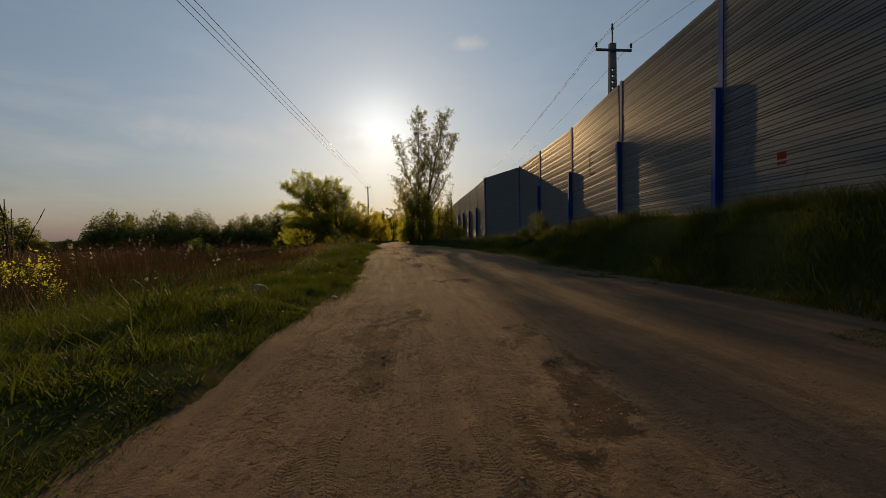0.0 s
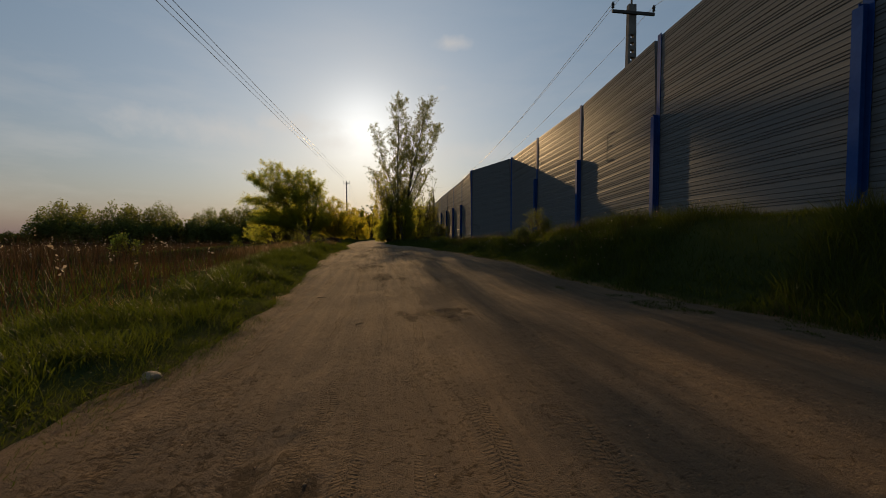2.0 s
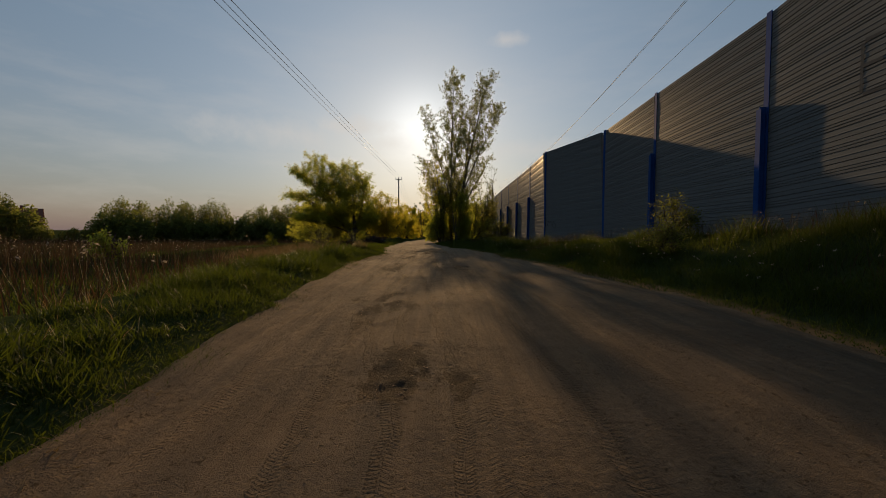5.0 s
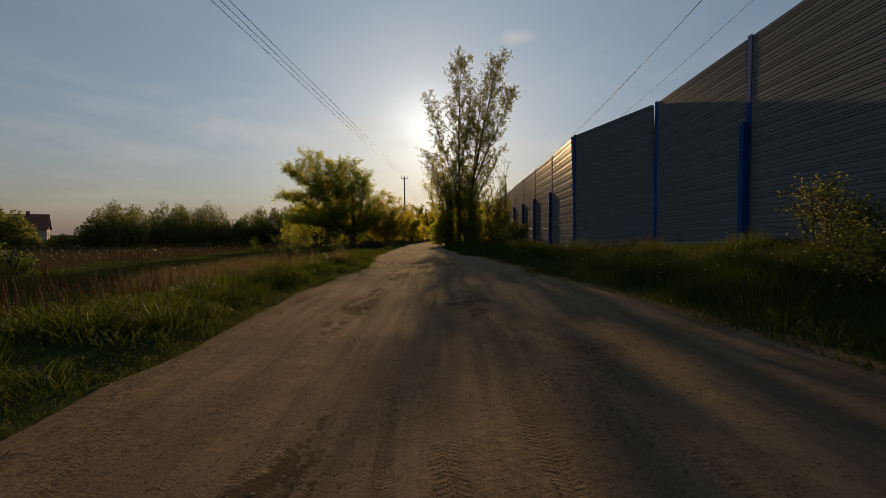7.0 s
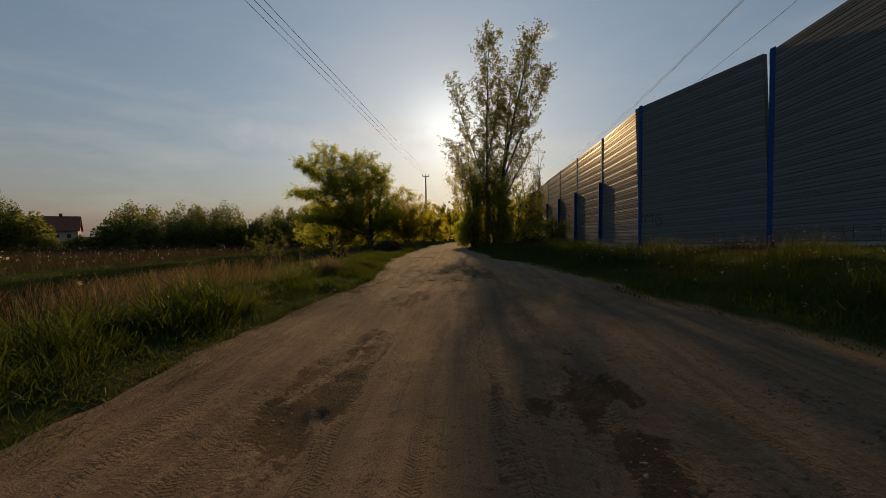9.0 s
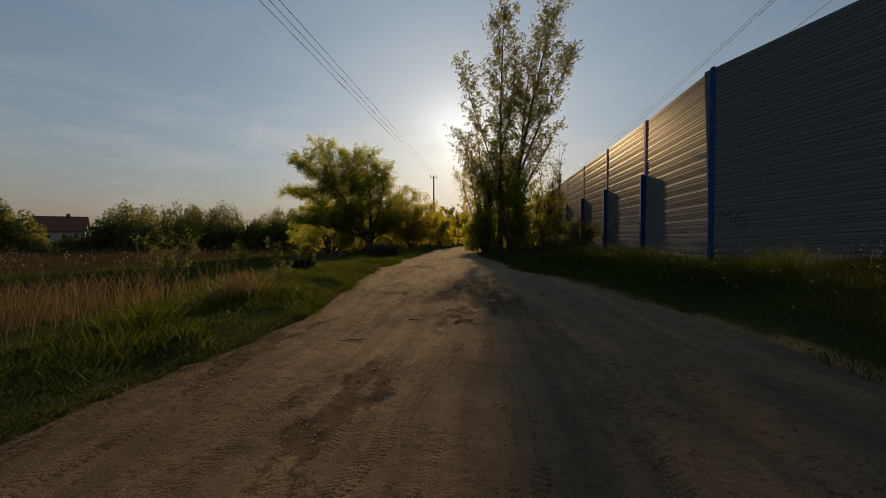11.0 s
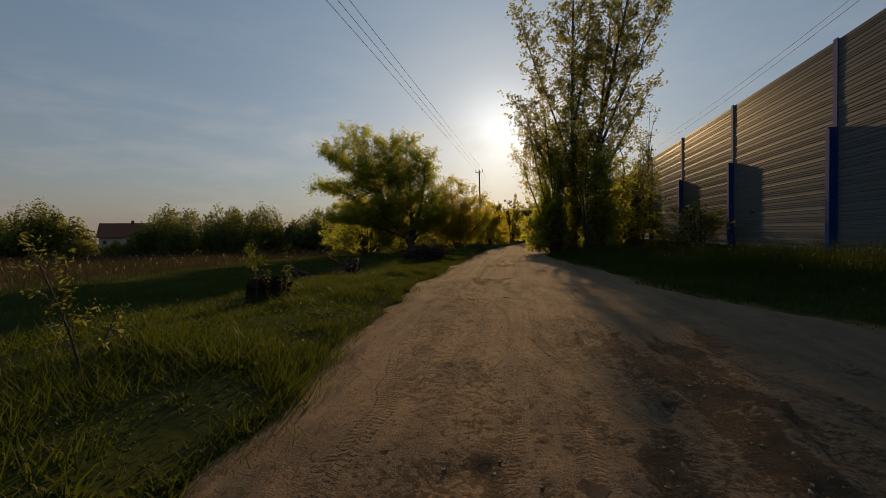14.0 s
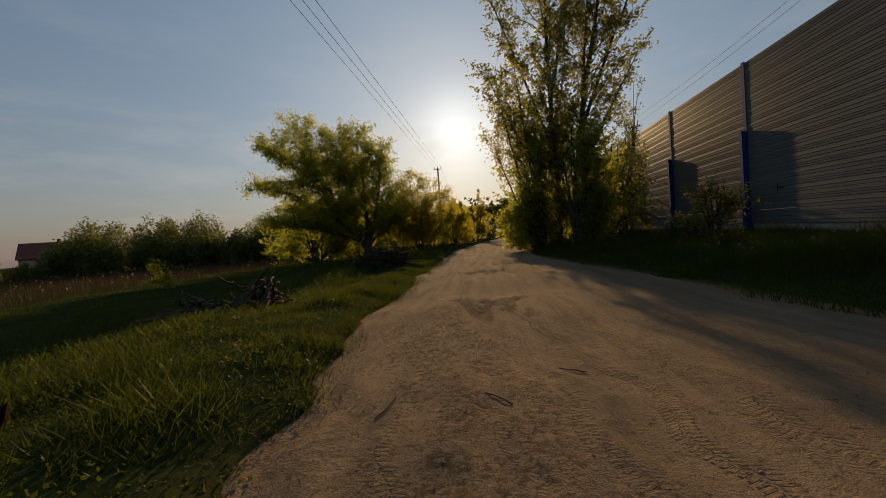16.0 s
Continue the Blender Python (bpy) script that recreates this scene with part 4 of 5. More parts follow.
# tall poplars beside the track, in front of the barrier
grow("poplar_tree", on(2.25, 36.3), 11,
     [([(0, 0, -0.2), (0, 0, 3), (-0.05, 0, 6), (0.05, 0, 8.6), (0.1, 0, 11.1)], 0.09, 0.14, 2.1, 0.8, 100, 0.75),
      ([(-0.05, 0, 3), (-0.8, 0.1, 5.4), (-1.5, 0.1, 7.4), (-1.9, 0.1, 8.9)], 0.04, 0.30, 1.0, 0.45, 34, 0.9),
      ([(0, 0, 1.6), (-1.1, -0.2, 3.4), (-2.0, -0.3, 5.6)], 0.05, 0.15, 1.1, 0.6, 40, 0.7),
      ([(0.0, 0, 4.5), (0.5, 0.2, 6.8), (0.75, 0.2, 9.6)], 0.05, 0.2, 0.8, 0.35, 24, 0.9)],
     10.0, 9, 0.054, M_POPLAR, "tall slender poplar with sparse young spring leaves", "tree", slim=0.55, twig_len=0.40, leafy=0.055)
grow("poplar_tree", on(2.65, 36.0), 12,
     [([(0, 0, -0.2), (0.25, 0, 3), (0.8, 0, 6), (1.45, 0, 8.8), (1.95, 0, 10.8)], 0.10, 0.16, 2.0, 0.8, 92, 0.75),
      ([(0.35, 0, 3.4), (1.4, 0.1, 6), (2.4, 0.1, 8.0), (2.8, 0.1, 9.2)], 0.05, 0.25, 1.25, 0.45, 44, 0.8),
      ([(0.4, 0, 4.0), (0.65, -0.2, 6.6), (0.95, -0.2, 9.4)], 0.04, 0.15, 0.9, 0.4, 30, 0.8),
      ([(0.2, 0, 2.0), (1.2, -0.1, 4.0), (2.1, -0.2, 5.6)], 0.06, 0.25, 0.9, 0.5, 24, 0.7)],
     10.0, 9, 0.054, M_POPLAR, "leaning poplar with long bare stem and sparse young leaves", "tree", slim=0.55, twig_len=0.40, leafy=0.055)


def fan(n, height, spread, seed, r=0.04):
    """Several stems that rise from one foot."""
    g = np.random.default_rng(seed)
    out = []
    for _ in range(n):
        a, s = g.uniform(0, 6.28), g.uniform(0.2, 1.0) * spread
        h = height * g.uniform(0.6, 0.95)
        out.append(([(0.1 * math.cos(a), 0.1 * math.sin(a), -0.1), (0.5 * s * math.cos(a), 0.5 * s * math.sin(a), 0.5 * h), (s * math.cos(a), s * math.sin(a), h)], r * g.uniform(0.6, 1.1)))
    return out


def mound(w, d, h, n, seed, low=0.3):
    """Crown masses of a bush of that width, depth and height."""
    g = np.random.default_rng(seed)
    out = []
    for _ in range(n):
        x, y = g.uniform(-0.5, 0.5) * w, g.uniform(-0.5, 0.5) * d
        top = h * (1 - 0.75 * (2 * x / w) ** 2) * g.uniform(0.75, 1.05)
        rz = max(top * (1 - low) * 0.5 * g.uniform(0.6, 1.0), 0.12)
        out.append((x * 0.8, y * 0.8, top - rz, w * g.uniform(0.16, 0.26), d * g.uniform(0.16, 0.26), rz, 1.0))
        if top > 1.0:
            out.append((x * 0.9, y * 0.9, top * 0.35, w * g.uniform(0.16, 0.24), d * g.uniform(0.16, 0.24), top * 0.33, 0.9))
    return out


def bush(at, w, d, h, seed, mat, label, twigs, per, size, n=5, name="bush", stems=6, scatter_m=0.09, category="bush", fine=True, r=None):
    return plant(name, at, seed, fan(stems, h * 0.85, 0.4 * min(w, d), seed, 0.018 + 0.008 * h if r is None else r), mound(w, d, h, n, seed), twigs, per, size, mat, label, category, scatter_m, 0.02 + 0.006 * h if r is None else r, "stem", fine)


bush(on(2.05, 37.0), 2.9, 2.2, 5.8, 21, M_WILLOW, "dense green bush round the foot of the poplars", 1500, 11, 0.052, 9)
grow("bush", on(1.55, 36.1), 505,
     [([(0, 0, -0.1), (-0.35, 0, 2.0), (-0.75, -0.1, 3.8), (-0.95, -0.1, 5.2)], 0.035, 0.34, 0.7, 0.4, 34, 0.6),
      ([(-0.1, 0.1, -0.1), (-0.55, 0.2, 1.6), (-1.0, 0.3, 2.9), (-1.15, 0.3, 3.7)], 0.03, 0.40, 0.55, 0.4, 26, 0.45),
      ([(0.1, -0.1, -0.1), (-0.1, -0.2, 2.4), (-0.3, -0.2, 4.6), (-0.45, -0.2, 6.2)], 0.035, 0.34, 0.6, 0.35, 30, 0.7)],
     12.0, 10, 0.046, M_YELLOW, "yellow-green leafy bush leaning out over the track", "bush", stems="stem", leafy=0.07)
bush(on(1.6, 35.8), 1.6, 1.4, 4.3, 25, M_WILLOW, "leafy bush at the edge of the track", 1100, 13, 0.04, 7)
bush(on(2.55, 35.4), 2.0, 1.5, 4.6, 27, M_WILLOW, "leafy undergrowth before the poplar stems", 1700, 12, 0.042, 8)
bush(on(5.0, 38.4), 2.2, 1.8, 5.0, 22, M_POPLAR, "pale thin-leaved bush beside the barrier", 900, 9, 0.042, 7)
bush(on(3.7, 37.2), 2.5, 1.8, 3.9, 23, M_WILLOW, "shaded green bush behind the poplars", 620, 9, 0.045, 6)
bush(on(5.1, 33.2), 1.8, 1.2, 1.5, 24, M_POPLAR, "thin bush growing before the barrier", 260, 9, 0.04, 4)
bush(on(5.5, 41.5), 1.8, 3.0, 3.2, 26, M_HEDGE, "dark bush between the poplars and the barrier", 420, 14, 0.075, 6)
# broad willow on the field side
grow("willow_tree", on(-6.1, 44.5), 31,
     [([(0, 0, -0.2), (0.05, 0, 0.9), (0.1, 0, 2.2), (0.05, 0, 4.4), (-0.35, 0, 6.7)], 0.22, 0.20, 2.3, 1.1, 72, 0.28),
      ([(-0.05, 0, 0.5), (-0.9, -0.2, 2.0), (-2.0, -0.4, 4.2), (-3.1, -0.6, 7.3)], 0.15, 0.22, 2.2, 1.0, 76, 0.45),
      ([(-0.3, -0.1, 1.0), (-1.8, -0.5, 2.5), (-3.6, -0.8, 3.7), (-4.9, -1.0, 4.0)], 0.11, 0.22, 1.5, 0.9, 64, 0.12),
      ([(-0.1, 0, 0.8), (-1.6, -0.6, 1.5), (-3.2, -1.0, 1.9), (-4.6, -1.2, 1.9)], 0.08, 0.15, 1.4, 0.9, 56, 0.45),
      ([(-0.2, 0.1, 1.2), (-1.9, 0.5, 2.3), (-3.2, 0.7, 2.8), (-4.6, 0.8, 3.0)], 0.08, 0.2, 1.4, 0.9, 54, 0.1),
      ([(0.1, 0, 0.8), (0.6, 0.1, 2.5), (0.9, 0.2, 4.2), (0.75, 0.2, 5.7)], 0.13, 0.22, 1.8, 0.9, 50, 0.3),
      ([(0.1, 0, 0.7), (1.0, -0.3, 1.6), (1.9, -0.4, 2.2)], 0.08, 0.2, 1.0, 0.5, 34, 0.3),
      ([(-1.2, -0.3, 2.6), (-2.9, -0.5, 4.7), (-4.4, -0.7, 6.0)], 0.09, 0.12, 2.0, 1.0, 58, 0.3),
      ([(0.05, 0, 3.0), (-0.9, 0.2, 4.7), (-1.6, 0.2, 6.6)], 0.09, 0.15, 1.9, 0.9, 50, 0.3)],
     11.0, 13, 0.062, M_WILLOW, "broad willow with a spreading uneven spring crown", "tree", slim=0.5, twig_len=0.42, leafy=0.09)
bush(on(-9.0, 44.9), 5.4, 2.6, 4.3, 32, M_WILLOW, "low leafy bushes under the willow", 1700, 11, 0.05, 10)
bush(on(-7.2, 46.6), 4.0, 2.0, 3.4, 33, M_WILLOW, "green undergrowth behind the willow trunk", 900, 12, 0.055, 7)
bush(on(-2.0, 50.4), 3.0, 2.4, 3.3, 42, M_YELLOW, "low yellow-green bush at the bend of the track", 1000, 11, 0.058, 7)
bush(on(-5.6, 52), 3.0, 2.4, 5.4, 43, M_POPLAR, "grey thin-leaved young birch behind the willow", 500, 10, 0.08, 5, name="birch_tree", category="tree")
bush(on(-0.6, 60), 2.8, 2.4, 4.6, 44, M_YELLOW, "young yellow-green tree where the track bends", 500, 13, 0.085, 5, name="young_tree", category="tree")
bush(on(-3.4, 60), 4.0, 3.0, 3.2, 45, M_YELLOW, "yellow-green thicket along the far track", 700, 15, 0.1, 6)
bush(on(4.2, 52), 3.0, 3.5, 4.4, 46, M_HEDGE, "dark thicket beside the far track", 700, 16, 0.1, 6)
bush(on(3.0, 68), 5.0, 4.0, 4.5, 47, M_HEDGE, "dark thicket closing the far end of the track", 800, 16, 0.12, 6)
bush(on(-2.5, 82), 9.0, 4.0, 6.0, 48, M_YELLOW, "sunlit trees beyond the bend of the track", 900, 16, 0.14, 7, name="far_tree", category="tree")
bush(on(8.5, 92), 9.0, 4.0, 7.0, 49, M_HEDGE, "dark trees beyond the bend of the track", 900, 16, 0.15, 7, name="far_tree", category="tree")
bush(on(5.0, 59), 4.0, 3.5, 4.6, 91, M_HEDGE, "dark leafy thicket before the far barrier", 700, 12, 0.09, 6)
bush((1.5, 106, -0.2), 15.0, 5.0, 8.5, 92, M_HEDGE, "tall dark trees that close the view beyond the track", 1300, 11, 0.17, 10, name="far_tree", category="tree", fine=False)
bush((-9.0, 92, -0.3), 9.0, 4.0, 6.5, 93, M_YELLOW, "sunlit yellow-green trees far beyond the willow", 900, 11, 0.15, 8, name="far_tree", category="tree", fine=False)
# hedge and trees across the field
def thicket(seed, w, d, h, n, size, mat, label, name="hedge_bush", group="hedge across the field"):
    """A low rounded mass of leaves on short stems, closed down to the ground."""
    g = np.random.default_rng(seed)
    root = new(name)
    tagged(root, label, "bush", group)
    wood, cs = Bag(), []
    k = 13
    wood.add(*tube(np.stack([np.linspace(-0.45, 0.45, 9) * w, np.zeros(9), np.full(9, 0.02)], -1), np.full(9, 0.05), 5))
    for q in range(k):
        cx, cy = (q / (k - 1) - 0.5) * w * 0.8 + g.normal(0, 0.2), g.uniform(-0.35, 0.35) * d
        r = np.array([w * g.uniform(0.10, 0.17), d * 0.3, h * g.uniform(0.42, 0.60) * (1 - 0.35 * abs(2 * cx / w) ** 2)])
        u = g.normal(0, 1, (n // k, 3))
        u /= np.linalg.norm(u, axis=1)[:, None]
        p = np.array([cx, cy, r[2] * 0.85]) + u * r * g.random((n // k, 1)) ** 0.22 * g.uniform(0.9, 1.1, (n // k, 1))
        cs.append(p[p[:, 2] > 0.05])
        wood.add(*tube(bezier((cx, 0, 0), (cx + g.normal(0, 0.3), cy, 1.4 * r[2]), 0.0, 7, g, 0.06), np.linspace(0.05, 0.01, 7), 5))
        for _ in range(5):
            e = p[g.integers(len(p))]
            wood.add(*tube(bezier((cx, cy, 0.5 * r[2]), e * [1, 1, 1.06], -0.05, 5, g, 0.08), np.linspace(0.02, 0.005, 5), 3))
    wood.mesh("stem", M_BARK, root, smooth=True)
    v, f = leaf_quads(np.concatenate(cs), size, g)
    raw("crown", v, f, mat, root)
    return root


HOUSES = [(-122, 130)]      # the hedge leaves a gap before it
g = np.random.default_rng(77)


def hedge_row(kinds, x0, x1, step, back, lo, hi, gap):
    px, first = x0, [True] * len(kinds)
    while px < x1:
        k = int(g.integers(len(kinds)))
        yy = 44 + (px + 96) * 0.25 + back + g.uniform(-2, 2)
        if any(abs(px - 0.7 - (hx - 0.7) * (yy - 20) / (hy - 20)) < gap for hx, hy in HOUSES):
            px += 1.0
            continue
        m = pose(px, yy, gz(px, min(yy, 110)) - 0.1, 0, 0, g.uniform(-20, 20) + (180 if g.random() < 0.5 else 0)) @ Matrix.Scale(g.uniform(lo, hi) * (1.08 if px < -44 else 1.0), 4)
        if first[k]:
            kinds[k].matrix_basis = m
            first[k] = False
        else:
            copy_thing(kinds[k], m).matrix_basis = m
        px += step * g.uniform(0.75, 1.3)


low_kinds = [thicket(501, 7.5, 3.4, 3.7, 6800, 0.165, M_HEDGE, "dense dark rounded hedge bush across the field"), thicket(502, 6.5, 3.2, 4.2, 6400, 0.16, M_HEDGE, "dense dark rounded hedge bush across the field"),
             thicket(503, 7.0, 3.2, 3.4, 6000, 0.16, M_HEDGE, "low dense hedge bush across the field")]
hedge_row(low_kinds, -98, -8, 3.9, -2.0, 0.85, 1.1, 5.2)
tall_kinds = [thicket(511, 6.0, 3.2, 4.9, 9500, 0.11, M_HEDGE, "bushy hedge tree with young spring leaves across the field", "hedge_tree"),
              thicket(512, 4.6, 3.0, 5.4, 8000, 0.105, M_HEDGE, "taller hedge tree with a thin spring crown across the field", "hedge_tree"),
              thicket(513, 6.5, 3.2, 4.6, 9500, 0.11, M_HEDGE, "light green hedge tree across the field", "hedge_tree")]
hedge_row(tall_kinds, -97, -9, 5.2, 1.5, 0.92, 1.2, 5.4)
for hx, hy, sc in ((-43.6, 55.2, 0.48), (-40.4, 56.0, 0.42), (-37.0, 57.0, 0.62)):
    copy_thing(low_kinds[0], pose(hx, hy, gz(hx, hy) - 0.1) @ Matrix.Scale(sc, 4)).matrix_basis = pose(hx, hy, gz(hx, hy) - 0.1) @ Matrix.Scale(sc, 4)
grow("bush", on(-3.5, 46.0), 504,
     [([(0.1 * math.cos(a), 0.1 * math.sin(a), -0.1), (0.5 * l * math.cos(a), 0.5 * l * math.sin(a), 0.55 * h), (l * math.cos(a), 0.8 * l * math.sin(a), h)], 0.045, 0.10, 1.2, 0.6, 34, 0.35)
      for a, l, h in ((3.0, 1.3, 3.9), (2.4, 0.7, 4.4), (0.9, 0.8, 4.0), (0.2, 1.5, 3.2), (5.9, 2.1, 2.2), (5.0, 1.2, 2.8), (4.0, 1.6, 2.6), (3.5, 2.2, 1.8))],
     12.0, 14, 0.052, M_YELLOW, "yellow-green flowering bush beside the willow", "bush", stems="stem", leafy=0.09)

# saplings and shrubs near the track
grow("bush", on(-2.5, 21.4), 61,
     [([(0.02, 0, -0.05), (0.03, 0.02, 0.5), (0.08, 0.0, 1.02)], 0.010, 0.3, 0.34, 0.16, 16, 0.8), ([(0, 0, -0.05), (-0.14, 0.05, 0.4), (-0.34, 0.1, 0.72)], 0.007, 0.35, 0.28, 0.14, 12, 0.8),
      ([(0, 0.02, -0.05), (0.2, -0.05, 0.4), (0.42, -0.1, 0.70)], 0.007, 0.35, 0.28, 0.14, 12, 0.8), ([(0, 0, -0.05), (0.1, 0.2, 0.4), (0.24, 0.3, 0.8)], 0.007, 0.35, 0.26, 0.14, 10, 0.8)],
     20.0, 9, 0.015, M_HEDGE, "thin yellow-green shrub at the edge of the reeds", "bush", slim=0.3, stems="stem", twig_r=0.0018, twig_len=0.09, leafy=0.014)
grow("sapling", on(-1.4, 22.1), 62,
     [([(0, 0, -0.05), (-0.05, -0.02, 0.25), (-0.20, -0.05, 0.62)], 0.006, 0.25, 0.17, 0.07, 15, 0.7), ([(-0.01, 0, 0.05), (0.05, 0.05, 0.2), (0.09, 0.08, 0.33)], 0.003, 0.3, 0.10, 0.05, 6, 0.7)],
     30.0, 6, 0.014, M_HEDGE, "small leafy sapling in the verge grass", "sapling", slim=0.36, stems="stem", twig_r=0.0014, twig_len=0.06, leafy=0.010)
bush(on(-9.0, 34.0), 0.5, 0.5, 1.3, 65, M_YELLOW, "slim young sapling standing in the meadow", 40, 14, 0.035, 3, stems=2, name="sapling", category="sapling")
bush(on(-8.5, 20.5), 0.9, 0.9, 1.25, 66, M_WILLOW, "green shrub rising from the reeds", 90, 12, 0.05, 4)
bush(on(-13.6, 17.2), 3.4, 2.6, 4.0, 67, M_HEDGE, "thin-branched young tree among the reeds", 300, 10, 0.055, 5, name="young_tree", category="tree")
bush(on(-5.6, 7.8), 1.5, 1.1, 0.95, 68, M_WILLOW, "low yellow-green shrub in the reeds", 110, 9, 0.024, 6, r=0.008)
bush(on(6.0, 16.4), 1.0, 0.9, 0.95, 69, M_HEDGE, "sprouting olive shrub on the bank", 240, 12, 0.022, 5, r=0.008)
bush(on(5.2, 14.9), 0.9, 0.8, 0.6, 70, M_HEDGE, "dark weedy shrub on the bank", 140, 12, 0.02, 4, r=0.008)


# ---- poles and wires ----
def lattice_pole(at, height, label, arms):
    """Tapered concrete pole with slots through its foot part, a crossarm and pin insulators."""
    root = new("utility_pole")
    root.matrix_basis = pose(*at)
    tagged(root, label, "utility pole", "utility poles")
    bm = bmesh.new()
    n = 10
    step = height / n
    for sx in (-1, 1):
        for i in range(n):
            w0, w1 = 0.17 - 0.09 * i / n, 0.17 - 0.09 * (i + 1) / n
            x0, x1 = sx * w0, sx * w1
            q = [bm.verts.new(p) for p in ((x0 - 0.035, -0.07, i * step), (x0 + 0.035, -0.07, i * step), (x0 + 0.035, 0.07, i * step), (x0 - 0.035, 0.07, i * step),
                                            (x1 - 0.035, -0.07, (i + 1) * step), (x1 + 0.035, -0.07, (i + 1) * step), (x1 + 0.035, 0.07, (i + 1) * step), (x1 - 0.035, 0.07, (i + 1) * step))]
            for f in ((0, 1, 5, 4), (1, 2, 6, 5), (2, 3, 7, 6), (3, 0, 4, 7)):
                bm.faces.new([q[k] for k in f])
    for i in range(0, 3 * n):
        z = i * height / (3 * n)
        w = 0.17 - 0.09 * z / height
        box(bm, (-w + 0.034, -0.065, z), (w - 0.034, 0.065, z + (0.12 if z < 0.86 * height else height / (3 * n) - 0.001)))
    part("shaft", bm, M_POLE, root, "slotted weathered concrete shaft")
    for z, half, pins in arms:
        bm = bmesh.new()
        box(bm, (-half, -0.13, z - 0.04), (half, -0.0705, z + 0.04))
        arm = part("crossarm", bm, M_IRON, root, "dark iron crossarm")
        for px_ in pins:
            bm = bmesh.new()
            for rr, z0, z1 in ((0.012, -0.02, 0.10), (0.045, 0.10, 0.15), (0.03, 0.15, 0.18), (0.05, 0.18, 0.23), (0.025, 0.23, 0.27)):
                bmesh.ops.create_cone(bm, cap_ends=True, segments=10, radius1=rr, radius2=rr * 0.8, depth=z1 - z0, matrix=Matrix.Translation((px_, -0.10, z + (z0 + z1) / 2)))
            part("insulator", bm, M_IRON, arm, "dark porcelain pin insulator")
    return root


behind = lattice_pole((8.52, 15.17, 0.85), 6.7, "weathered concrete pole standing behind the barrier", [(6.42, 0.68, (-0.66, 0.66))])
bm = bmesh.new()
box(bm, (-0.02, -0.02, 6.6), (0.02, 0.02, 7.2))
bmesh.ops.create_cone(bm, cap_ends=True, segments=8, radius1=0.05, radius2=0.035, depth=0.22, matrix=Matrix.Translation((0, 0, 7.3)))
part("top_pin", bm, M_IRON, behind, "iron pin with an insulator on top")
far_pole = new("utility_pole")
far_pole.matrix_basis = pose(-5.78, 83.7, -0.5)
tagged(far_pole, "tall thin round concrete pole beside the far track", "utility pole", "utility poles")
v, f = tube([(0, 0, 0), (0, 0, 3), (0, 0, 7), (0, 0, 10.85)], (0.17, 0.15, 0.125, 0.10), 12)
raw("shaft", v, f, M_POLE, far_pole, smooth=True)
bm = bmesh.new()
box(bm, (-0.58, -0.15, 10.62), (0.58, -0.09, 10.70), None, 0.008)
far_arm = part("crossarm", bm, M_IRON, far_pole, "dark iron crossarm")
for px_ in (-0.5, 0.0, 0.5):
    bm = bmesh.new()
    for rr, z0, z1 in ((0.02, 0.0, 0.16), (0.06, 0.16, 0.24), (0.045, 0.24, 0.28), (0.065, 0.28, 0.36)):
        bmesh.ops.create_cone(bm, cap_ends=True, segments=10, radius1=rr, radius2=rr * 0.8, depth=z1 - z0, matrix=Matrix.Translation((px_, -0.12, 10.70 + (z0 + z1) / 2)))
    part("insulator", bm, M_IRON, far_arm, "dark porcelain pin insulator")


def wire(a, b, sag, label, n=40, r=0.006):
    t = np.linspace(0, 1, n)
    p = np.array(a)[None] * (1 - t[:, None]) + np.array(b)[None] * t[:, None]
    p[:, 2] -= 4 * sag * t * (1 - t)
    v, f = tube(p, np.full(n, r), 5)
    ob = raw("wire", v, f, M_WIRE, smooth=True)
    return tagged(ob, label, "wire", "overhead wires", "structure")


for dx, bx, bz in ((-0.5, -4.4, 5.45), (0.0, -3.95, 5.09), (0.5, -3.5, 4.72)):
    wire((-5.78 + dx, 83.6, 10.5), (bx, -15, bz), 0.0, "thin bare cable of the line over the field side", r=0.010)
    wire((-5.78 + dx, 83.8, 10.5), (-7.5 + dx, 150, 9.9), 1.2, "thin bare cable of the line over the field side", r=0.012)
for px_, pz in ((-0.66, 7.5), (0.0, 8.2), (0.66, 7.5)):
    wire((8.52 + px_, 15.07, pz), (9.4 + px_, 68, pz - 0.3), 1.7, "thin bare cable of the line behind the barrier", r=0.007)
    wire((8.52 + px_, 15.07, pz), (6.6 + px_, -32, pz), 1.4, "thin bare cable of the line behind the barrier", r=0.007)


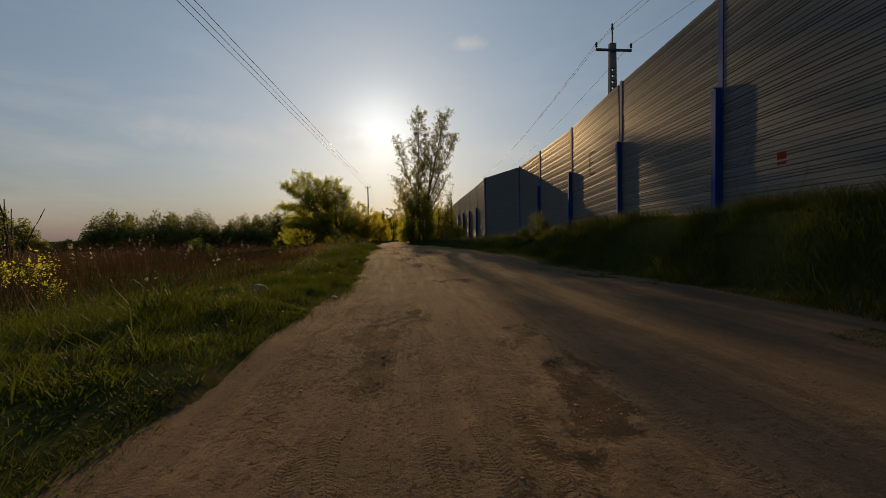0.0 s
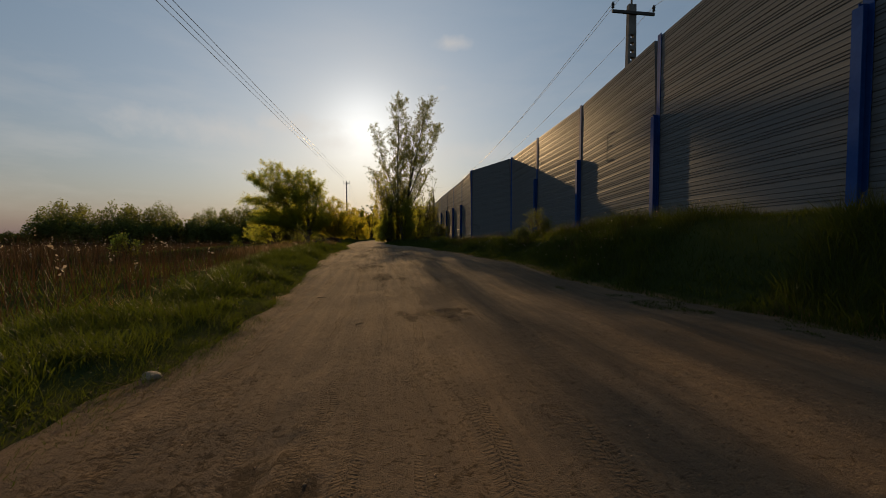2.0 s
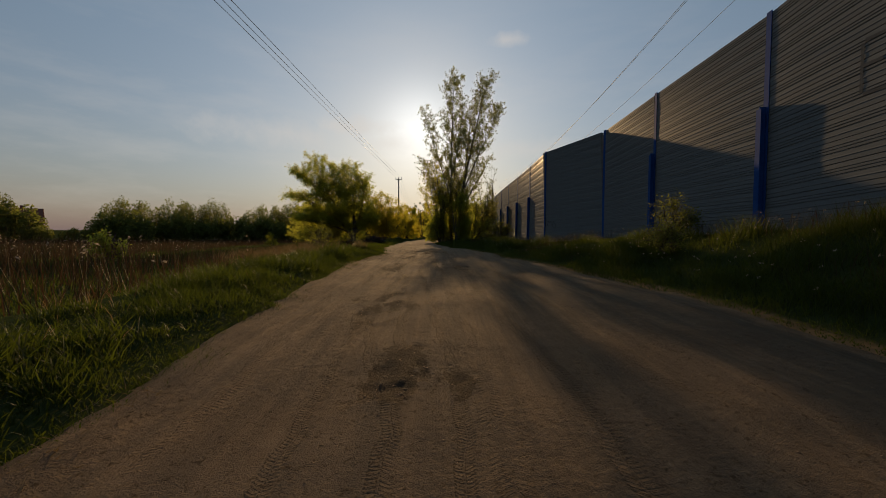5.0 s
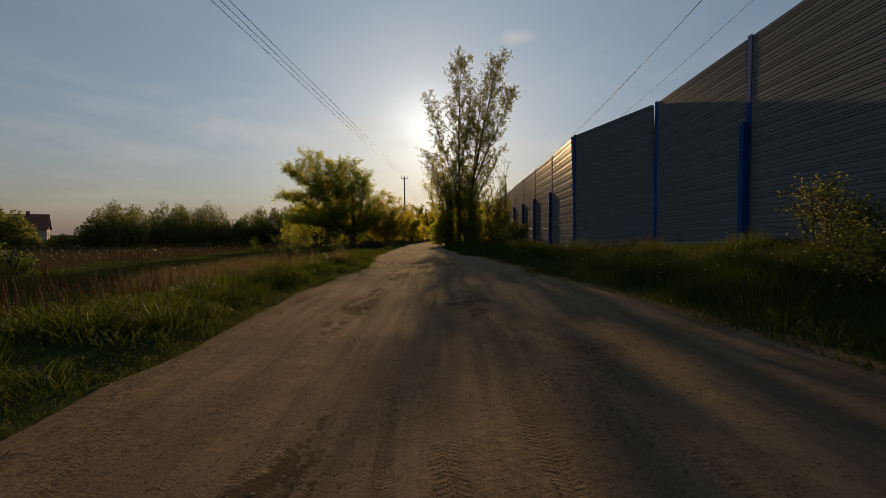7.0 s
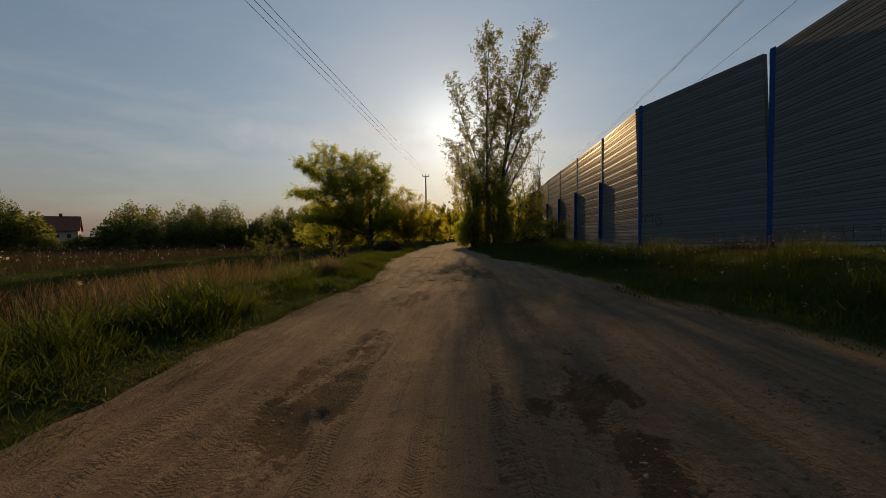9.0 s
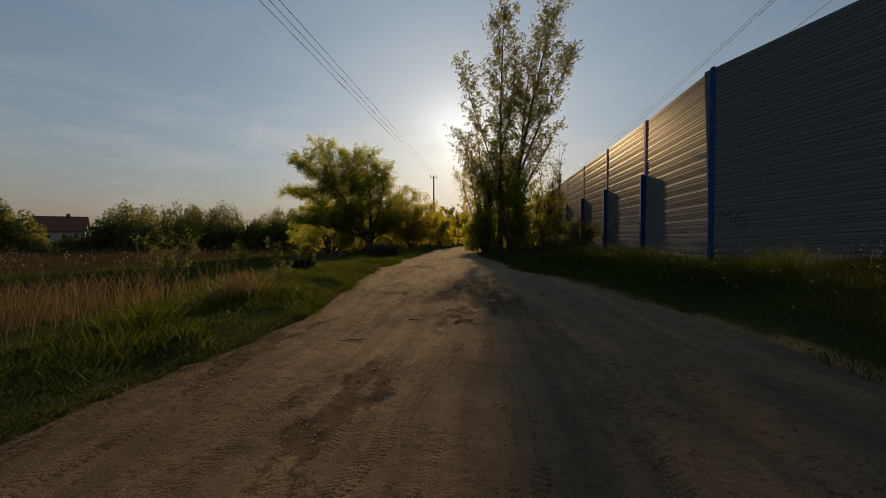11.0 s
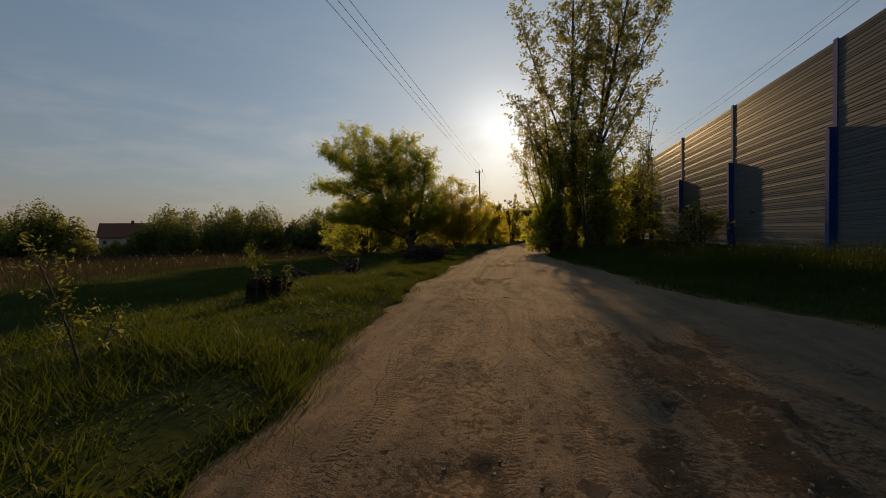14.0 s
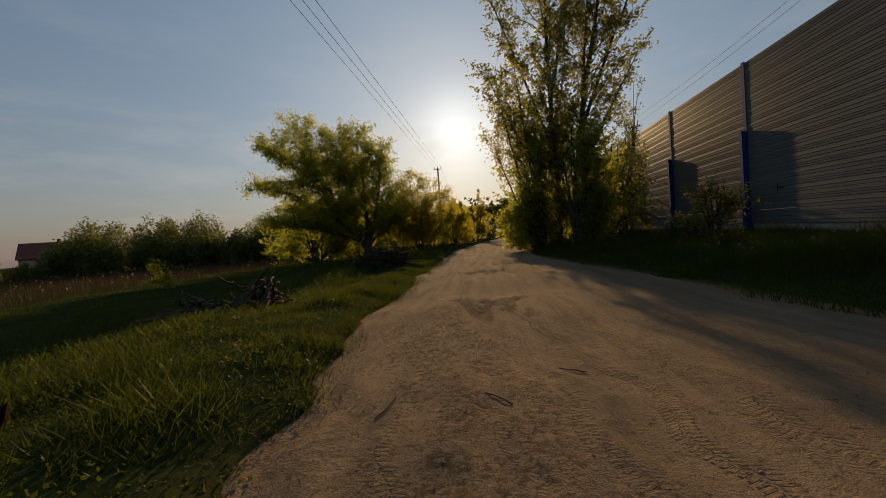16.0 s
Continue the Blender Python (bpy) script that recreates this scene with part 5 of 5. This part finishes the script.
# ---- house beyond the field ----
def house(at, yaw):
    root = new("house")
    root.matrix_basis = pose(*at, 0, 0, yaw)
    tagged(root, "cream plastered house with a steep red tiled roof beyond the hedge", "house")
    w, d, eave, ridge = 6.0, 4.5, 3.4, 7.4
    bm = bmesh.new()
    box(bm, (-w, -d, 0), (w, d, eave))
    for sx in (-w, w - 0.3):
        q = [bm.verts.new(p) for p in ((sx, -d, eave), (sx, d, eave), (sx, 0, ridge - 0.2), (sx + 0.3, -d, eave), (sx + 0.3, d, eave), (sx + 0.3, 0, ridge - 0.2))]
        for f in ((0, 1, 2), (5, 4, 3), (0, 3, 4, 1), (1, 4, 5, 2), (2, 5, 3, 0)):
            bm.faces.new([q[k] for k in f])
    wall = part("wall", bm, M_PLASTER, root)
    for s, nm in ((-1, "roof"), (1, "roof")):
        bm = bmesh.new()
        q = [bm.verts.new(p) for p in ((-w - 0.5, s * (d + 0.6), eave - 0.4), (w + 0.5, s * (d + 0.6), eave - 0.4), (w + 0.5, 0, ridge), (-w - 0.5, 0, ridge))]
        f = bm.faces.new(q)
        ex = bmesh.ops.extrude_face_region(bm, geom=[f])
        bmesh.ops.translate(bm, verts=[v for v in ex["geom"] if isinstance(v, bmesh.types.BMVert)], vec=(0, 0, 0.22))
        roof = part(nm, bm, M_ROOF, root)
    bm = bmesh.new()
    box(bm, (1.5, -0.4, 6.4), (2.3, 0.4, 8.4), None, 0.03)
    part("chimney", bm, M_ROOF, root)
    for x0, z0 in ((-4.6, 1.0), (-2.0, 1.0), (1.4, 1.0), (4.0, 1.0)):
        bm = bmesh.new()
        box(bm, (x0 - 0.55, -d - 0.06, z0), (x0 + 0.55, -d - 0.001, z0 + 1.3))
        win = part("window", bm, M_PLASTER, root, "white framed window")
        bm = bmesh.new()
        box(bm, (x0 - 0.45, -d - 0.09, z0 + 0.1), (x0 + 0.45, -d - 0.061, z0 + 1.2))
        part("pane", bm, M_GLASS, win)
    for y0, z0 in ((-1.8, 1.0), (1.2, 1.0), (-0.5, 4.3)):
        bm = bmesh.new()
        box(bm, (w + 0.001, y0 - 0.5, z0), (w + 0.06, y0 + 0.5, z0 + 1.3))
        win = part("window", bm, M_PLASTER, root, "white framed window")
        bm = bmesh.new()
        box(bm, (w + 0.061, y0 - 0.4, z0 + 0.1), (w + 0.09, y0 + 0.4, z0 + 1.2))
        part("pane", bm, M_GLASS, win)
    return root


house((-122, 130, gz(-122, 110)), 40)


# ---- stones, stump, deadwood, litter ----
def stone(at, size, seed, mat, label, name="stone"):
    bm = bmesh.new()
    bmesh.ops.create_icosphere(bm, subdivisions=3, radius=1.0)
    for v in bm.verts:
        p = v.co.copy()
        k = 1 + 0.28 * noise.noise(p * 1.3 + Vector((seed, 0, 0))) + 0.08 * noise.noise(p * 4 + Vector((0, seed, 0)))
        v.co = Vector((p.x * size[0], p.y * size[1], max(p.z, -0.45) * size[2])) * k
    ob = part(name, bm, mat, smooth=True)
    ob.matrix_basis = pose(*at, 0, 0, seed * 37)
    return tagged(ob, label, "stone")


stone((-0.15, 5.84, gz(-0.15, 5.84) + 0.0), (0.072, 0.055, 0.036), 3, M_STONE, "rounded tan stone lying at the track edge")
stone((-1.1, 5.95, gz(-1.1, 5.95) + 0.03), (0.13, 0.11, 0.10), 5, M_STONE_GREY, "grey boulder half hidden in the verge grass", "boulder")


def twisty(points, r0, r1, seed, n=18, wob=0.02, sides=7):
    g = np.random.default_rng(seed)
    p = np.array(points, float)
    k = np.linspace(0, len(p) - 1, n)
    q = np.stack([np.interp(k, np.arange(len(p)), p[:, i]) for i in range(3)], -1) + g.normal(0, wob, (n, 3))
    return tube(q, np.linspace(r0, r1, n) * g.uniform(0.85, 1.15, n), sides)


def stump():
    root = new("tree_stump")
    root.matrix_basis = pose(*on(-2.16, 24.45)) @ Matrix.Translation((0, 0, -0.04)) @ Matrix.Diagonal((1.3, 1.15, 1.1, 1.0))
    tagged(root, "dark rotten tree stump with fresh leafy shoots", "tree stump")
    g = np.random.default_rng(9)
    bag = Bag()
    n, m = 20, 9
    an = np.arange(n) * 2 * np.pi / n
    rough = 1 + 0.28 * np.sin(an * 3 + 1) + 0.12 * np.sin(an * 7)
    rows = []
    for i in range(m):
        z = 0.26 * i / (m - 1)
        r = (0.15 - 0.02 * (i / (m - 1)) ** 0.5) * rough * (1 + 0.08 * g.normal(0, 1, n))
        rows.append(np.stack([r * np.cos(an), r * np.sin(an), np.full(n, z) + (0.035 * g.normal(0, 1, n) if i == m - 1 else 0)], -1))
    rows.append(np.stack([0.07 * np.cos(an), 0.07 * np.sin(an), np.full(n, 0.15)], -1))
    v = np.concatenate(rows)
    i, j = np.meshgrid(np.arange(m), np.arange(n), indexing="ij")
    f = np.stack([i * n + j, i * n + (j + 1) % n, (i + 1) * n + (j + 1) % n, (i + 1) * n + j], -1).reshape(-1, 4)
    bag.add(v, f)
    for a in (0.6, 2.7, 4.8):
        bag.add(*twisty([(0.13 * math.cos(a), 0.13 * math.sin(a), 0.12), (0.24 * math.cos(a), 0.24 * math.sin(a), 0.04), (0.40 * math.cos(a + 0.3), 0.40 * math.sin(a + 0.3), -0.09)], 0.04, 0.006, int(a * 10)))
    bag.mesh("trunk", M_EARTH, root, smooth=True)
    shoots, pts = Bag(), []
    for k in range(11):
        a, r, h = g.uniform(0, 6.28), g.uniform(0.08, 0.2), g.uniform(0.25, 0.62)
        line = bezier((r * math.cos(a), r * math.sin(a), 0.12), (1.3 * r * math.cos(a), 1.3 * r * math.sin(a), 0.12 + h), 0.0, 8, g, 0.06)
        shoots.add(*tube(line, np.linspace(0.004, 0.0015, 8), 4))
        t = g.uniform(0.2, 1.0, 40)
        pts.append(np.stack([np.interp(t, np.linspace(0, 1, 8), line[:, i]) for i in range(3)], -1) + g.normal(0, 0.014, (40, 3)))
    shoots.mesh("shoot", M_BARK, root)
    v, f = leaf_quads(np.concatenate(pts), 0.0085, g)
    raw("foliage", v, f, M_HEDGE, root)


stump()


def deadwood(at, seed, n, length, lift, label):
    g = np.random.default_rng(seed)
    root = new("deadwood")
    root.matrix_basis = pose(*at)
    for k in range(n):
        a = g.uniform(0, 6.28)
        l = length * g.uniform(0.35, 1.0)
        c = np.array([g.normal(0, 0.15), g.normal(0, 0.15), 0.04])
        d = np.array([math.cos(a), math.sin(a), 0.0])
        h = lift * g.uniform(0.1, 1.0)
        v, f = twisty([c - d * l * 0.4 + [0, 0, 0.02], c + [0, 0, h * 0.6], c + d * l * 0.5 + [0, 0, h]], 0.045 * g.uniform(0.4, 1.2), 0.008, seed * 50 + k, 14, 0.015, 6)
        raw("branch", v, f, M_DEADWOOD, root, smooth=True)
    return tagged(root, label, "deadwood")


deadwood(on(-2.65, 27.7), 3, 16, 0.8, 0.42, "tangle of dark dead branches lying in the grass")
deadwood(on(-4.1, 28.6), 4, 14, 1.2, 0.28, "grey bent dead branches beside the meadow")


def brush_pile(at, w, h, seed, label):
    root = new("brush_pile")
    root.matrix_basis = pose(*at)
    tagged(root, label, "brush pile")
    bm = bmesh.new()
    bmesh.ops.create_icosphere(bm, subdivisions=4, radius=1.0)
    for v in bm.verts:
        p = v.co.copy()
        k = 1 + 0.35 * noise.noise(p * 2.0 + Vector((seed, 0, 0))) + 0.24 * noise.noise(p * 6.0) + 0.12 * noise.noise(p * 14.0)
        v.co = Vector((p.x * w, p.y * w * 0.7, max(p.z, -0.1) * h)) * k
    part("mound", bm, M_EARTH, root, smooth=True)
    g = np.random.default_rng(seed)
    bag = Bag()
    for k in range(150):
        a, r = g.uniform(0, 6.28), w * math.sqrt(g.random()) * 0.95
        c = np.array([r * math.cos(a), 0.7 * r * math.sin(a), h * max(0.1, 1 - (r / w) ** 2)])
        d = g.normal(0, 1, 3) * np.array([1, 1, 0.45])
        d *= g.uniform(0.15, 0.45) / np.linalg.norm(d)
        bag.add(*twisty([c - d, c + [0, 0, 0.05], c + d + [0, 0, 0.08]], 0.012, 0.004, seed * 90 + k, 6, 0.01, 4))
    bag.mesh("brushwood", M_DEADWOOD, root)


brush_pile(on(-2.45, 32.6), 0.62, 0.38, 6, "low heap of dark brushwood and earth beside the track")

# dead reeds beside the shrub
g = np.random.default_rng(14)
x, y = -3.4 + g.normal(0, 0.75, 4200), 19.8 + g.normal(0, 1.0, 4200)
k = x < -1.5
blades("dead_reeds", x[k], y[k], g.uniform(0.12, 0.5, k.sum()), 0.004, 0.5, M_GRASS_DRY, "orange-brown dead reeds at the field edge", "reeds")
# dry stalks standing by the verge
g = np.random.default_rng(15)
n = 15
x, y = -1.98 + g.normal(0, 0.09, n), 21.78 + g.normal(0, 0.20, n)
blades("dry_stalks", x, y, g.uniform(0.35, 0.72, n), 0.005, 0.18, M_GRASS_DRY, "tall straw-coloured dead stalks beside the shrub", "dry stalks")
x, y = -1.05 + g.normal(0, 0.10, 260), 20.55 + g.normal(0, 0.14, 260)
blades("dry_tuft", x, y, g.uniform(0.12, 0.34, 260), 0.007, 0.9, M_GRASS_DRY, "bleached tuft of dead grass at the track edge", "dry grass")

# clods, crumbs and pebbles, thickest where the track is churned
n = 200000
y = g.uniform(-0.5, 31, n)
x = edge_l(y) + g.random(n) * (edge_r(y) - edge_l(y))
zr, wetness = road_relief(x, y)
chance = np.clip(1.2 * (wetness - 0.2), 0, 1) * smooth01(0.5 + 1.2 * fbm(x * 5, y * 5, 3)) + 0.08 * smooth01(0.5 + 1.6 * fbm(x * 2, y * 0.7, 3))
k = (g.random(n) < chance) & (x > edge_l(y) + 0.15) & (x < edge_r(y) - 0.15)
x, y, z, wetness = x[k], y[k], zr[k] + base_z(y[k]) - 0.005, wetness[k]
bm = bmesh.new()
bmesh.ops.create_cone(bm, cap_ends=True, segments=4, radius1=1.0, radius2=0.55, depth=1.2)
bmesh.ops.triangulate(bm, faces=bm.faces[:])
bm.verts.ensure_lookup_table()
pv = np.array([v.co[:] for v in bm.verts])
pf = np.array([[v.index for v in f.verts] for f in bm.faces])
bm.free()
sz = 0.0016 + (0.003 + 0.0045 * wetness) * g.random(len(x)) ** 4
v = (pv[None] * g.uniform(0.6, 1.3, (len(x), 1, 3)) * [1.3, 1.3, 0.5] * sz[:, None, None] + g.normal(0, 0.16, (len(x), len(pv), 3)) * sz[:, None, None] + np.stack([x, y, z + 0.2 * sz], -1)[:, None]).reshape(-1, 3)
f = (pf[None] + (np.arange(len(x)) * len(pv))[:, None, None]).reshape(-1, 3)
tagged(raw("clods", v, f, M_CLOD), "crumbs of earth and pebbles over the track", "clods", kind="stuff")


def on_road(x, y):
    z, _ = road_relief(np.array([x]), np.array([y]))
    return float(z[0] + base_z(y)) - 0.01


for k, (x0, y0, l, a) in enumerate([(0.30, 19.6, 0.16, 20), (-0.05, 20.1, 0.3, 75), (0.62, 20.2, 0.12, 5), (1.48, 20.35, 0.12, 110), (-0.15, 24.75, 0.16, 130), (0.18, 25.1, 0.12, 150), (-0.55, 24.75, 0.2, 80), (0.35, 8.6, 0.1, 15), (0.9, 6.9, 0.08, 40)]):
    c, d = np.array([x0, y0, on_road(x0, y0) + 0.011]), np.array([math.cos(radians(a)), math.sin(radians(a)), 0])
    v, f = twisty([c - d * l / 2, c + [0.01, 0.0, 0.001], c + d * l / 2], 0.0035, 0.002, 300 + k, 8, 0.0012, 5)
    tagged(raw("twig", v, f, M_DEADWOOD, smooth=True), "short dry twig lying on the sandy track", "twig", "twigs on the track")

for k, (x0, y0, sx, sy, a) in enumerate([(0.93, 20.35, 0.09, 0.07, 10), (1.02, 20.15, 0.10, 0.06, -15), (0.9, 20.62, 0.07, 0.05, 30), (1.62, 7.5, 0.08, 0.06, 20), (1.72, 7.1, 0.05, 0.05, 50), (0.5, 21.75, 0.07, 0.05, 60)]):
    bm = bmesh.new()
    box(bm, (-0.75 * sx, -0.75 * sy, -0.03), (0.75 * sx, 0.75 * sy, 0.006), None, 0.006)
    for q in bm.verts:
        q.co += Vector((noise.noise(q.co * 30 + Vector((k, 0, 0))), noise.noise(q.co * 30 + Vector((0, k, 0))), 0)) * 0.02
    ob = part("rubble_piece", bm, M_RUBBLE)
    ob.matrix_basis = pose(x0, y0, on_road(x0, y0), 3, -4, a)
    tagged(ob, "broken grey rubble piece sunk in the track", "rubble", "rubble in the track")


# ---- paint on the barrier ----
def wall_frame(i, u, z):
    """A point on the road face of bay i, u metres along it from its first post, at height z."""
    (x0, y0), (x1, y1) = POSTS[i], POSTS[i + 1]
    run = math.hypot(x1 - x0, y1 - y0)
    dx, dy = (x1 - x0) / run, (y1 - y0) / run
    nx, ny = -dy, dx
    return np.array([x0 + dx * u + 0.036 * dy, y0 + dy * u - 0.036 * dx, z]) + np.array([nx, ny, 0]) * 0.024, np.array([dx, dy, 0])


def stroke(i, pts, width, mat, label):
    """A flat painted line along points (u, z) on a bay."""
    p = np.array(pts, float)
    k = np.linspace(0, len(p) - 1, 6 * len(p))
    kk = np.stack([np.interp(k, np.arange(len(p)), p[:, a]) for a in (0, 1)], -1)
    kk = np.stack([np.convolve(np.pad(kk[:, a], 3, mode="edge"), np.ones(7) / 7, "valid") for a in (0, 1)], -1)
    t = np.gradient(kk, axis=0)
    t /= np.linalg.norm(t, axis=1)[:, None] + 1e-9
    side = np.stack([-t[:, 1], t[:, 0]], -1) * width / 2
    rows = []
    for q in (kk - side, kk + side):
        rows.append(np.array([wall_frame(i, u, z)[0] for u, z in q]))
    v = np.concatenate(rows)
    n = len(kk)
    f = np.array([[a, a + 1, n + a + 1, n + a] for a in range(n - 1)])
    return tagged(raw("graffiti", v, f, mat), label, "graffiti", "paint on the barrier")


for pts in ([(2.25, 3.25), (2.25, 2.5)], [(2.25, 3.22), (1.85, 3.22)], [(2.25, 2.9), (1.95, 2.9)], [(2.25, 2.53), (1.85, 2.53)]):
    stroke(4, pts, 0.045, M_FADED, "faint dark strokes of faded paint on the barrier")
stroke(2, [(2.7, 1.95), (3.1, 2.05), (3.5, 1.85), (3.65, 1.5), (3.45, 1.15), (3.0, 1.0), (2.5, 1.08), (2.2, 1.35), (2.25, 1.6)], 0.012, M_FADED, "thin faded dark sprayed loop on the barrier")
stroke(2, [(2.65, 1.79), (2.65, 1.58)], 0.17, M_RED, "faded red sprayed square on the barrier")
for pts in ([(3.16, 1.05), (3.14, 1.38), (3.02, 1.2), (2.92, 1.38), (2.90, 1.06)], [(2.62, 1.33), (2.80, 1.27), (2.84, 1.08), (2.70, 0.97), (2.58, 1.08), (2.64, 1.2), (2.76, 1.18)], [(3.26, 1.02), (3.3, 1.2), (3.24, 1.36)]):
    stroke(7, [(u, 0.94 * z - 0.04) for u, z in pts], 0.014, M_INK, "small black scribble on the barrier")
for pts in ([(3.17, 1.22), (3.17, 1.1), (3.17, 0.98)], [(3.17, 1.1), (2.94, 1.11)]):
    stroke(9, pts, 0.03, M_INK, "small dark mark sprayed low on the barrier")
